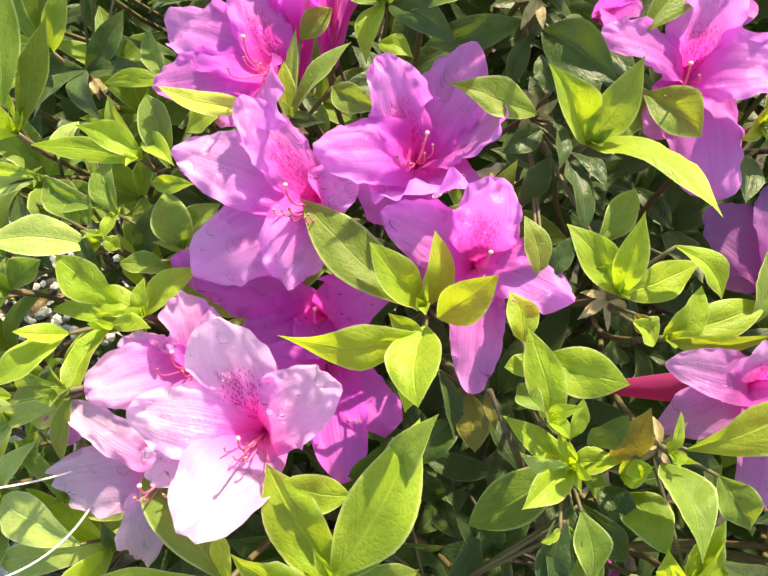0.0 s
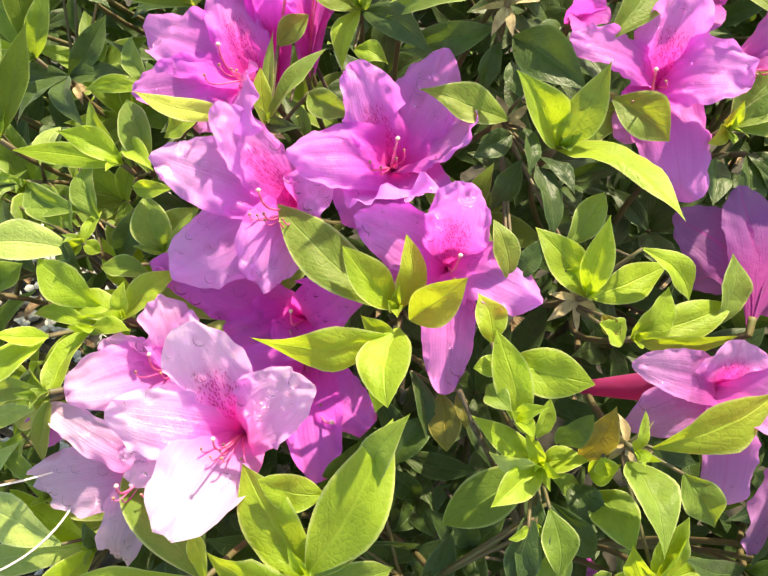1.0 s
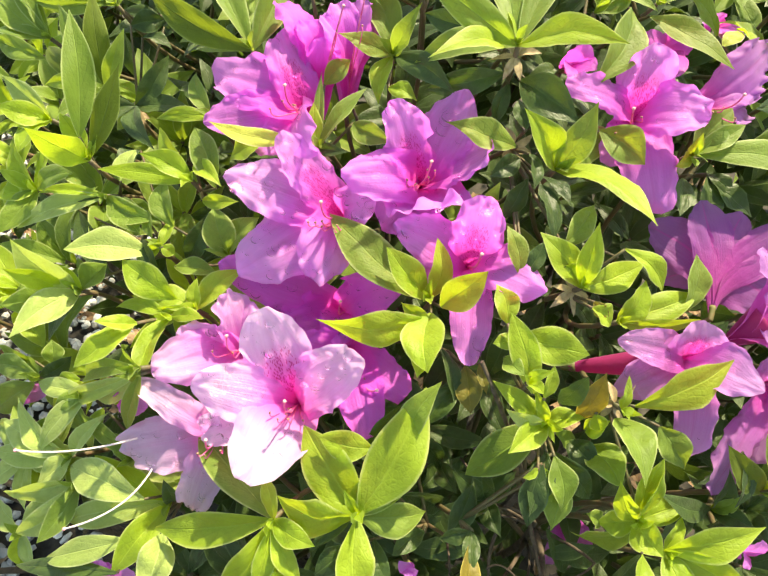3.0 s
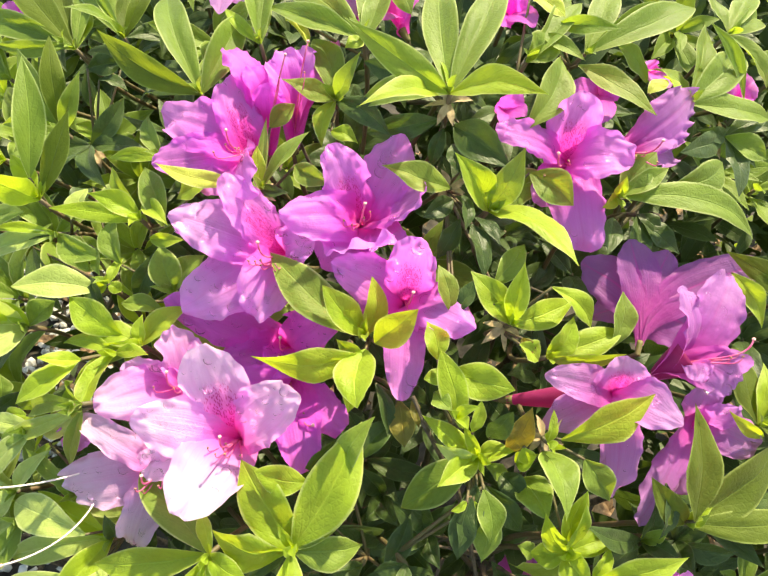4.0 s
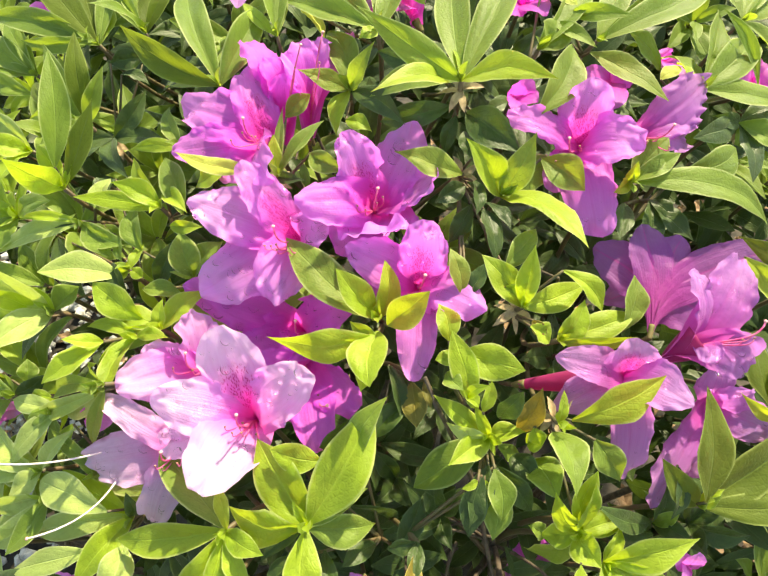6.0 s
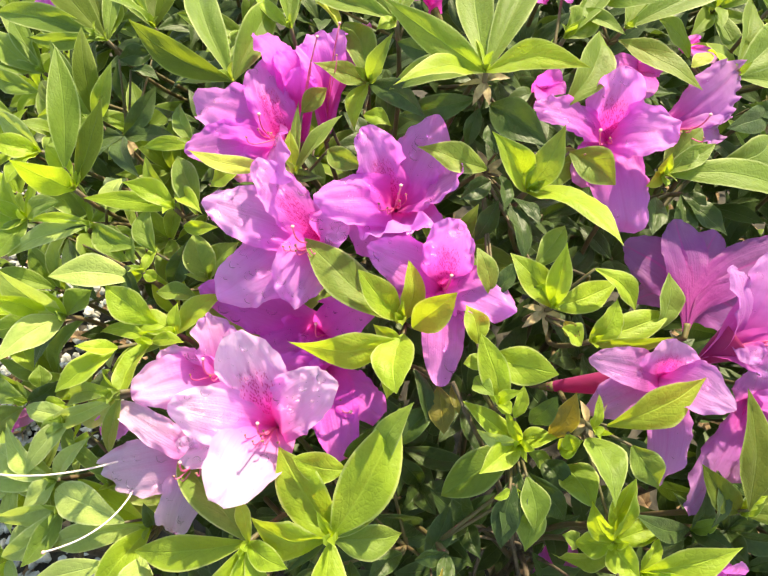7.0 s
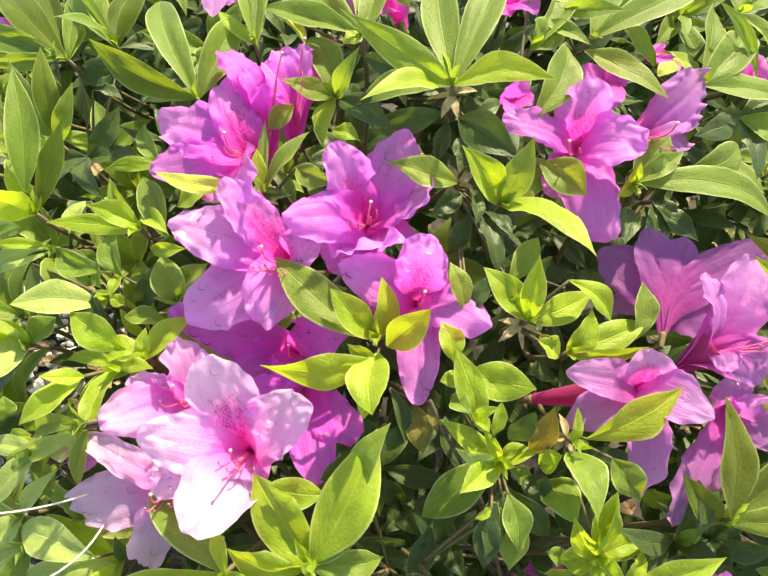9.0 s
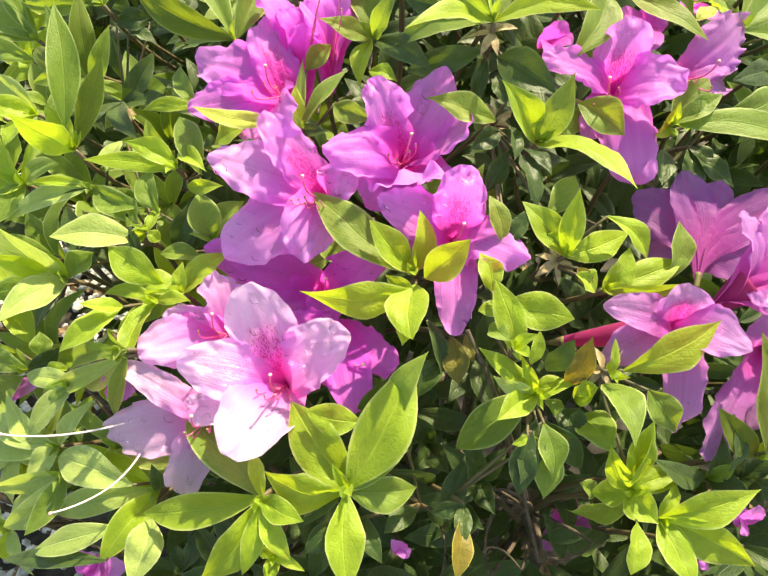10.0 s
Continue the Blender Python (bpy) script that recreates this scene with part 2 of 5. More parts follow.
LITTER = plain_material("dry_leaf", (0.16, 0.09, 0.05), (0.34, 0.22, 0.12), 120, 0.85, 0.6, 0.15)


def water():
    """Small clear beads."""
    n = Nodes("water")
    n.bsdf.inputs["Base Color"].default_value = rgb(1, 1, 1)
    n.bsdf.inputs["Roughness"].default_value, n.bsdf.inputs["IOR"].default_value = 0.06, 1.33
    n.bsdf.inputs["Transmission Weight"].default_value = 1.0
    n.sheer(n.bsdf.outputs[0], rgb(1, 1, 1), 0.4)
    return n.mat


WATER = water()

# ---- helpers for meshes ----
OUT = Vector((0.0, -0.62, 0.785)).normalized()  # the way the face of the shrub looks
dice = random.Random(7)


def grid_mesh(name, rows, cols, place, material, closed=False):
    """A sheet of rows x cols points from place(s, x), s along 0..1 and x across -1..1, with a UV map."""
    verts, uvs, faces = [], [], []
    for i in range(rows + 1):
        for j in range(cols + 1):
            verts.append(place(i / rows, 2 * j / cols - 1))
            uvs.append((j / cols, i / rows))
    for i in range(rows):
        for j in range(cols):
            a = i * (cols + 1) + j
            faces.append((a, a + 1, a + cols + 2, a + cols + 1))
    me = bpy.data.meshes.new(name)
    me.from_pydata([tuple(v) for v in verts], [], faces)
    layer = me.uv_layers.new(name="UVMap")
    for loop in me.loops:
        layer.data[loop.index].uv = uvs[loop.vertex_index]
    me.polygons.foreach_set("use_smooth", [True] * len(faces))
    me.materials.append(material)
    return me


def bezier(points, t):
    p = [Vector(q) for q in points]
    while len(p) > 1:
        p = [a.lerp(b, t) for a, b in zip(p, p[1:])]
    return p[0]


def tube_mesh(name, points, r0, r1, material, steps=10, sides=6, knob=0.0):
    """A tapered round stem along a Bezier line; knob swells its far end."""
    verts, faces = [], []
    ring = [bezier(points, i / steps) for i in range(steps + 1)]
    for i, c in enumerate(ring):
        t = (ring[min(i + 1, steps)] - ring[max(i - 1, 0)]).normalized()
        a = t.cross(Vector((0.3, 0.9, 0.2))).normalized()
        b = t.cross(a)
        s = i / steps
        r = r0 + (r1 - r0) * s + knob * math.exp(-(((s - 0.97) / 0.035) ** 2))
        for k in range(sides):
            w = 2 * math.pi * k / sides
            verts.append(c + (a * math.cos(w) + b * math.sin(w)) * r)
    for i in range(steps):
        for k in range(sides):
            m = (k + 1) % sides
            faces.append((i * sides + k, i * sides + m, (i + 1) * sides + m, (i + 1) * sides + k))
    faces.append(tuple(range(sides - 1, -1, -1)))
    faces.append(tuple(range(steps * sides, (steps + 1) * sides)))
    me = bpy.data.meshes.new(name)
    me.from_pydata([tuple(v) for v in verts], [], faces)
    me.polygons.foreach_set("use_smooth", [True] * len(faces))
    me.materials.append(material)
    return me


def blob_mesh(name, radius, stretch, material, rings=5, sides=8):
    """A small egg along z."""
    bm = bmesh.new()
    bmesh.ops.create_uvsphere(bm, u_segments=sides, v_segments=rings, radius=radius)
    bmesh.ops.scale(bm, vec=(1, 1, stretch), verts=bm.verts)
    me = bpy.data.meshes.new(name)
    bm.to_mesh(me), bm.free()
    me.polygons.foreach_set("use_smooth", [True] * len(me.polygons))
    me.materials.append(material)
    return me


def part(name, mesh, parent, label="", matrix=None):
    ob = new(name, mesh)
    ob.parent = parent
    if matrix is not None:
        ob.matrix_basis = matrix
    return tagged(ob, label)


def frame_of(origin, along, normal):
    """A pose with y along, z near the normal."""
    y = along.normalized()
    z = (normal - y * normal.dot(y)).normalized()
    x = y.cross(z)
    m = Matrix((x, y, z)).transposed().to_4x4()
    m.translation = origin
    return m


def leaf_mesh(length, width, material, seed, rows=14, cols=8):
    d = random.Random(seed)
    arch, fold, wave = d.uniform(0.02, 0.12), d.uniform(0.20, 0.70), d.uniform(0.05, 0.20)
    broad, twist, sway = d.uniform(0.44, 0.53), d.uniform(-0.8, 0.8), d.uniform(-0.08, 0.08)
    p, phase, hook = d.uniform(1.1, 1.35), d.uniform(0, 6), d.uniform(-0.05, 0.25)
    q = p * (1 - broad) / broad
    top = broad ** p * (1 - broad) ** q

    def place(s, x):
        half = width / 2 * (max(s, 1e-4) ** p * max(1 - s, 1e-4) ** q / top) ** 0.94 + 0.0005 * (1 - s)
        z = arch * length * 4 * s * (1 - s) + half * (fold * abs(x) ** 1.15 - 0.16 * x ** 4) * (1 - 0.4 * s)
        z += half * wave * math.sin(9 * s + phase + 1.5 * x) * abs(x)
        z -= hook * length * max(0.0, s - 0.45) ** 2 * 1.6
        z += half * 0.22 * noise.noise(Vector((x * 1.3 + 7 * phase, s * 4.5, phase))) + half * 0.09 * noise.noise(Vector((x * 3 + phase, s * 11, 2 * phase)))
        z -= half * 0.10 * math.exp(-((x / 0.12) ** 2)) * (1 - s)
        a = twist * (s - 0.3)
        return Vector((x * half * math.cos(a) + sway * length * math.sin(math.pi * s), s * length, z + x * half * math.sin(a)))

    return grid_mesh("leaf", rows, cols, place, material)


def leaf(base, tip, width, material, roll=0.0):
    return base, tip, width, material, roll


# ---- the shrub's wood ----
def canopy(x, y):
    """The height of the shrub's face over the ground."""
    x, y = min(max(x, -0.22), 0.26), min(max(y, -0.1), 0.55)
    return 0.520 + 0.178 * x + 0.703 * y - 1.398 * x * x + 0.125 * x * y - 0.604 * y * y


shrub = tagged(new("azalea_shrub"), "brown woody stems of an azalea shrub rooted in soil", "shrub")
shrub.location = (0, 0.25, 0)
limbs = []
for i in range(9):
    for j in range(8):
        x = -0.40 + 0.10 * i + dice.uniform(-0.03, 0.03)
        y = -0.08 + 0.09 * j + dice.uniform(-0.03, 0.03)
        z = canopy(x, y) - dice.uniform(0.125, 0.165)
        foot = Vector((x * 0.35 + dice.uniform(-0.05, 0.05), 0.25 + (y - 0.25) * 0.35 + dice.uniform(-0.05, 0.05), -0.02))
        line = [foot, foot.lerp(Vector((x, y, z)), 0.4) + Vector((dice.uniform(-0.04, 0.04), dice.uniform(-0.04, 0.04), 0.05)), Vector((x, y, z - 0.05)), Vector((x, y, z))]
        me = tube_mesh("branch", line, 0.0045, 0.0017, BARK, 14, 7)
        me.transform(Matrix.Translation(-shrub.location))
        part("branch", me, shrub)
        limbs.append([bezier(line, k / 10) for k in range(5, 11)])


def anchor(p):
    """The nearest place on a branch below p."""
    return min((q for line in limbs for q in line), key=lambda q: (q - p).length + (0.2 if q.z > p.z - 0.02 else 0))


def stem_line(top, axis, reach=0.06):
    foot = anchor(top - axis * 0.05)
    return [top, top - axis * reach, foot.lerp(top, 0.25) - OUT * 0.03, foot]


busy = []
LEAF_WORDS = {"full_leaf": "shade-dimmed green broad", "lemon_leaf": "lemon-yellow", "pale_leaf": "pale dusty green downy", "young_leaf": "bright yellow-green young", "grown_leaf": "fresh green hairy", "old_leaf": "glossy older, shade-darkened green", "yellowed_leaf": "yellowing blotched"}


def shoot(node, leaves, bud=False):
    """A whorl of leaves round the end of a stem."""
    node = Vector(node)
    kinds = [m.name for _, _, _, m, _ in leaves]
    word = LEAF_WORDS[max(set(kinds), key=kinds.count)]
    ob = new("leafy_shoot")
    ob.location = node
    tagged(ob, f"azalea shoot with {word} leaves in a whorl", "leafy shoot", "leafy shoots of the azalea")
    mean = sum((Vector(t) - node for _, t, _, _, _ in leaves), Vector()).normalized()
    axis = (OUT + mean * 0.3).normalized()
    line = [p - node for p in stem_line(node, axis)]
    part("stem", tube_mesh("stem", line, 0.0011, 0.0017, STEM, 10, 6), ob)
    for base, tip, width, material, roll in leaves:
        base, tip = Vector(base), Vector(tip)
        along = tip - base
        n = OUT + along.normalized().cross(OUT) * dice.uniform(-0.55, 0.55)
        n = Matrix.Rotation(radians(roll), 3, along.normalized()) @ n
        busy.append(base.lerp(tip, 0.55))
        me = leaf_mesh(along.length, width * (0.84 if material is O else 1.0), material, dice.random())
        lf = part("leaf", me, ob, "" if material.name == max(set(kinds), key=kinds.count) else f"{LEAF_WORDS[material.name]} leaf")
        lf.matrix_basis = frame_of(base - node, along, n)
        if (base - node).length > 0.004:
            stalk = [base - node, (base - node) * 0.55 - axis * 0.006, -axis * 0.012]
            part("leaf_stalk", tube_mesh("leaf_stalk", stalk, 0.0006, 0.0009, STEM, 6, 5), lf).matrix_basis = lf.matrix_basis.inverted()
    if kinds.count("old_leaf") * 2 < len(kinds):
        a = axis.cross(Vector((0.5, 1, 0.1))).normalized()
        for k in range(3):
            out = Matrix.Rotation(k * 2.1 + dice.uniform(-0.5, 0.5), 3, axis) @ a
            l = dice.uniform(0.006, 0.013)
            tiny = part("leaf", leaf_mesh(l, l * 0.32, Y if kinds.count("young_leaf") * 2 > len(kinds) else M, dice.random(), 6, 4), ob, "tiny unfolding bright leaf")
            tiny.matrix_basis = frame_of(Vector(), axis + out * dice.uniform(0.2, 0.7), -out)
    if bud:
        a = axis.cross(Vector((0.3, 1, 0.2))).normalized()
        for k in range(6):
            out = Matrix.Rotation(k * 1.05 + dice.uniform(-0.3, 0.3), 3, axis) @ a
            sc = part("bud_scale", leaf_mesh(dice.uniform(0.007, 0.013), dice.uniform(0.0022, 0.0036), BUD, dice.random(), 6, 4), ob, "papery pale brown bud scale")
            sc.matrix_basis = frame_of(-axis * 0.006, out * 1.0 - axis * dice.uniform(-0.3, 0.5), axis)
    return ob


def dry_twig(a, b, c, thick):
    """A bare dead twig that hangs on the shrub."""
    a, b, c = Vector(a), Vector(b), Vector(c)
    low = max((a, c), key=lambda q: -q.z)
    ob = new("dry_twig", tube_mesh("dry_twig", [a, b * 2 - (a + c) / 2, c], thick, thick * 0.6, BARK, 12, 6))
    foot = anchor(low)
    ob.data.transform(Matrix.Translation(-foot))
    ob.location = foot
    other = tube_mesh("twig_foot", [Vector(), (low - foot) * 0.5 + Vector((0.004, 0, 0.004)), low - foot], thick * 1.3, thick, BARK, 8, 6)
    part("twig_foot", other, ob)
    return tagged(ob, "thin bare grey-brown dead twig on the shrub", "twig", "dead twigs")


blooms = []


def petal_mesh(base, mouth, tip, width, roll, bow, material, seed, calm=0.0, curl=1.05):
    """One lobe of the funnel: a sheet that leaves the tube at base, opens at the mouth and ends in a rounded, ruffled margin."""
    d = random.Random(seed)
    along = (tip - mouth).normalized()
    n0 = Matrix.Rotation(radians(roll), 3, along) @ (OUT - along * OUT.dot(along)).normalized()
    side = along.cross(n0).normalized()
    length = (tip - mouth).length
    line = (base, mouth, mouth.lerp(tip, 0.45) + n0 * bow * 1.6, tip)
    here = Vector((d.uniform(0, 50), d.uniform(0, 50), d.uniform(0, 50)))
    cup, arch, groove = d.uniform(-0.03, 0.16), d.uniform(-0.10, 0.05), d.uniform(0.02, 0.05)
    wave, crimp = d.uniform(0.20, 0.34) * (1 - calm), d.uniform(0.17, 0.26) * (1 - calm)
    slim = 0.22 if curl > 0 else 0.14
    skew, full = d.uniform(-0.04, 0.04), d.uniform(0.54, 0.64)

    def place(s, x):
        s = 1 - (1 - s) ** 1.35
        c = bezier(line, s)
        t = (bezier(line, min(s + 0.02, 1.0)) - bezier(line, max(s - 0.02, 0.0))).normalized()
        n = side.cross(t).normalized()
        if n.dot(n0) < 0 and s > 0.4:
            n = -n
        k = min(s / full, 1.0)
        open_ = slim + (1 - slim) * k ** 1.25 * (2.0 - k)
        if s > full:
            open_ *= max(1 - ((s - full) / (1 - full)) ** 2.3, 0.0) ** (0.5 + 0.4 * calm)
        half = width / 2 * open_
        u, edge = x * half / width, abs(x)
        rim = max(0.0, 1 - min(half * (1 - edge), (1 - s) * length) / (0.27 * width)) * min(1.0, s * 1.8) ** 2
        q = here + Vector((u * 2.6, s * 2.6 * length / width, 0))
        lift = width * (wave * rim ** 1.5 * noise.noise(q) + crimp * rim ** 2 * noise.noise(q * 2.7))
        lift += width * (0.05 * s * noise.noise(q * 0.7 + Vector((9, 3, 1))) + 0.018 * noise.noise(q * 1.9))
        lift += width * 0.006 * (1 - calm) * math.sin(15 * x + 3 * here.x) * math.sin(math.pi * min(s, 1.0)) * (1.2 - s)
        lift -= width * groove * math.exp(-((x / 0.13) ** 2)) * min(1.0, 1.6 * s) * (1.25 - s)
        lift += half * edge ** 2 * (curl * max(0.0, 1 - s / 0.5) + cup * s) + arch * width * max(0.0, s - 0.6) ** 2 * 2.5
        uneven = 1 + 0.10 * noise.noise(here + Vector((s * 7, 3 * (x > 0), 0))) + 0.07 * noise.noise(here + Vector((s * 19, 5 * (x > 0), 2)))
        ragged = width * 0.055 * s ** 6 * (noise.noise(q * 2.0) + 0.5 * noise.noise(q * 4.6)) - width * 0.035 * s ** 10 * math.exp(-((x / 0.3) ** 2))
        return c + side * (x * half * uneven + skew * width * s * s * 0.4) + n * lift + t * ragged

    return grid_mesh("petal", 36, 26, place, material), place


def flower(base, mouth, petals, wet=0, stamens=6, words="", tone="pink", reach=0.020, calm=0.0, up=None, red=False, ribs=False, tail=None):
    """A funnel flower: petals that leave one tube, stamens, a style, a calyx and its stalk. Each petal: its tip, width, roll and bow."""
    base, mouth = Vector(base), Vector(mouth)
    axis = (mouth - base).normalized()
    ob = new("azalea_flower")
    ob.location = base
    tagged(ob, words or "open magenta-pink azalea flower with speckled throat", "flower", "azalea flowers")
    for i, (tip, width, *bend) in enumerate(petals):
        roll, bow = bend or (0, 0.003)
        me, place = petal_mesh(base, mouth, Vector(tip), width * 1.06, roll, bow, PETAL[tone][i == up], dice.random(), calm, -0.35 if ribs else 1.05)
        me.transform(Matrix.Translation(-base))
        part("petal", me, ob, "pink petal with dark rose speckles" if i == up else "")
        for k in range(wet):
            s, x = 1 - dice.uniform(0.12, 0.62), dice.uniform(-0.8, 0.8)
            p = place(s, x)
            n = (place(s, x + 0.05) - p).cross(place(s + 0.02, x) - p).normalized()
            r = 0.0005 + 0.0026 * dice.random() ** 3
            bead = part("raindrop", DROP_MESH, ob)
            bead.matrix_basis = frame_of(p - base + (n if n.dot(OUT) > 0 else -n) * r * 0.06, Vector((0.3, 0.5, 0.2)), n if n.dot(OUT) > 0 else -n) @ Matrix.Diagonal((r, r * dice.uniform(0.8, 1.1), r, 1))
            bead.visible_shadow = False
    blooms.extend([mouth] + [mouth.lerp(Vector(p[0]), 0.7) for p in petals])
    low = (Vector((0, -0.45, -0.35)) - axis * Vector((0, -0.45, -0.35)).dot(axis)).normalized()
    wing = axis.cross(low)
    for k in range(stamens):
        out = low * dice.uniform(0.002, 0.009) + wing * (0.007 * (2 * (k + 0.5) / stamens - 1) + dice.uniform(-0.002, 0.002))
        r = reach * dice.uniform(0.7, 1.15)
        far = mouth - base + axis * r * 0.9 + out + low * 0.002
        line = [axis * 0.004, mouth - base, mouth - base + axis * r * 0.6 + out * 1.3 + low * 0.005, far]
        st = part("stamen", tube_mesh("stamen", line, 0.00036, 0.00024, FILAMENT, 12, 5), ob)
        an = part("anther", ANTHER_MESH, st)
        an.matrix_basis = frame_of(far, Vector((dice.uniform(-1, 1), dice.uniform(-1, 1), 0.4)), axis)
    if stamens > 0:
        far = mouth - base + axis * reach * 1.45 + low * 0.004 + wing * 0.003
        line = [axis * 0.004, mouth - base, mouth - base + axis * reach * 0.9 + low * 0.012, far]
        pi = part("pistil", tube_mesh("pistil", line, 0.00046, 0.00036, FILAMENT, 14, 6), ob)
        part("stigma", STIGMA_MESH, pi, matrix=Matrix.Translation(far))
    if red:
        throat = mouth - base
        part("tube", tube_mesh("tube", [Vector(), throat * 0.3 - OUT * 0.001, throat * 0.8 - OUT * 0.003], 0.0022, 0.0080, TUBE, 12, 12), ob, "rose-red flower tube")
    root = Vector(tail) - base if tail else Vector()
    if tail:
        part("tube", tube_mesh("tube", [root, root * 0.55 - OUT * 0.001, -OUT * 0.001], 0.0020, 0.0075, TUBE, 14, 12), ob, "rose-red flower tube")
        axis = -root.normalized()
    part("calyx", tube_mesh("calyx", [root - axis * 0.004, root - axis * 0.002, root + axis * 0.003], 0.0011, 0.0014 if ribs else 0.0025, CALYX, 6, 8), ob)
    line = [p - base for p in stem_line(base + root - axis * 0.003, (axis * 0.35 + OUT).normalized(), 0.045)]
    part("flower_stalk", tube_mesh("flower_stalk", line, 0.0012, 0.0018, STEM, 10, 6), ob)
    return ob


DROP_MESH = blob_mesh("raindrop", 1.0, 0.45, WATER, 7, 12)
ANTHER_MESH = blob_mesh("anther", 0.00045, 1.5, ANTHER)
STIGMA_MESH = blob_mesh("stigma", 0.0008, 0.8, STIGMA)


def long_style(ob, start, middle, end):
    """A long pale style that hangs out of a flower, with a rosy stigma."""
    o = ob.location
    line = [Vector(p) - o for p in (start, middle, end)]
    pi = part("pistil", tube_mesh("pistil", line, 0.00045, 0.00042, PALE, 16, 6), ob, "long white curved style")
    part("stigma", STIGMA_MESH, pi, matrix=Matrix.Translation(line[-1]))


# ---- ground ----
def ground():
    bm = bmesh.new()
    bmesh.ops.create_grid(bm, x_segments=90, y_segments=90, size=1.0)
    for v in bm.verts:
        r = max(abs(v.co.x), abs(v.co.y))
        k = 1.2 if r < 0.8 else 1.2 + (r - 0.8) / 0.2 * 300
        p = Vector((v.co.x * k, v.co.y * k + 0.2, 0))
        p.z = 0.02 * noise.noise(p * 9) + 0.006 * noise.noise(p * 40) if r < 0.8 else 0.0
        v.co = p
    me = bpy.data.meshes.new("ground")
    bm.to_mesh(me), bm.free()
    me.materials.append(SOIL)
    me.polygons.foreach_set("use_smooth", [True] * len(me.polygons))
    return tagged(new("ground", me), "bare dark soil under the shrub", "ground", kind="structure")


ground()


def scatter(name, count, build, material, label, category, area):
    verts, faces = [], []
    d = random.Random(len(name))
    for _ in range(count):
        x, y = d.uniform(*area[0]), d.uniform(*area[1])
        a, b = (2 * x - area[0][0] - area[0][1]) / (area[0][1] - area[0][0]), (2 * y - area[1][0] - area[1][1]) / (area[1][1] - area[1][0])
        if a ** 4 + b ** 4 > d.uniform(0.45, 1.0):
            continue
        vs, fs = build(d)
        m = Matrix.Translation((x, y, 0.012 + 0.02 * noise.noise(Vector((x, y, 0)) * 9))) @ Euler((d.uniform(-0.5, 0.5), d.uniform(-0.5, 0.5), d.uniform(0, 6.3))).to_matrix().to_4x4()
        o = len(verts)
        verts += [tuple(m @ v) for v in vs]
        faces += [tuple(i + o for i in f) for f in fs]
    me = bpy.data.meshes.new(name)
    me.from_pydata(verts, [], faces)
    me.materials.append(material)
    return tagged(new(name, me), label, category, kind="stuff")


ICO = bmesh.new()
bmesh.ops.create_icosphere(ICO, subdivisions=1, radius=1)
ICO_V, ICO_F = [v.co.copy() for v in ICO.verts], [tuple(v.index for v in f.verts) for f in ICO.faces]
ICO.free()


def pebble(d):
    s = [d.uniform(0.003, 0.011) for _ in range(3)]
    return [Vector((v.x * s[0], v.y * s[1], v.z * s[2] * 0.7)) for v in ICO_V], ICO_F


def dry_leaf(d):
    l, w = d.uniform(0.02, 0.045), d.uniform(0.008, 0.014)
    vs = []
    for i in range(7):
        s = i / 6
        h = w * math.sin(math.pi * min(s + 0.02, 0.99)) ** 0.8
        c = d.uniform(0.0, 0.008)
        vs += [Vector((-h, s * l, c)), Vector((0, s * l, 0)), Vector((h, s * l, c))]
    fs = [(3 * i + k, 3 * i + k + 1, 3 * i + k + 4, 3 * i + k + 3) for i in range(6) for k in (0, 1)]
    return vs, fs


scatter("gravel", 11000, pebble, STONE, "grey gravel scattered on the soil", "gravel", ((-1.5, -0.3), (-0.7, 1.2)))
scatter("leaf_litter", 1500, dry_leaf, LITTER, "dry brown fallen leaves on the soil", "leaf litter", ((-0.8, 1.1), (-0.6, 1.3)))

# ---- shoots and flowers in bloom ----
shoot((-0.1447, 0.3007, 0.6292), [
    leaf((-0.1447, 0.3007, 0.6292), (-0.1535, 0.3477, 0.6452), 0.0109, M, 50),
    leaf((-0.1447, 0.3007, 0.6292), (-0.1913, 0.3611, 0.6506), 0.0186, D),
    leaf((-0.1447, 0.3007, 0.6292), (-0.1969, 0.3270, 0.6317), 0.0129, M),
    leaf((-0.1447, 0.3007, 0.6292), (-0.1699, 0.3611, 0.6509), 0.0130, D),
    leaf((-0.1447, 0.3007, 0.6292), (-0.1462, 0.3599, 0.6501), 0.0117, M),
])
shoot((-0.1168, 0.3007, 0.6360), [
    leaf((-0.1168, 0.3007, 0.6360), (-0.1161, 0.3411, 0.6512), 0.0126, D, 30),
    leaf((-0.1168, 0.3007, 0.6360), (-0.1569, 0.3581, 0.6482), 0.0151, M),
    leaf((-0.1168, 0.3007, 0.6360), (-0.0998, 0.3327, 0.6571), 0.0086, D),
    leaf((-0.1168, 0.3007, 0.6360), (-0.1371, 0.3642, 0.6543), 0.0121, M),
    leaf((-0.1168, 0.3007, 0.6360), (-0.1327, 0.2804, 0.6630), 0.0080, M),
])
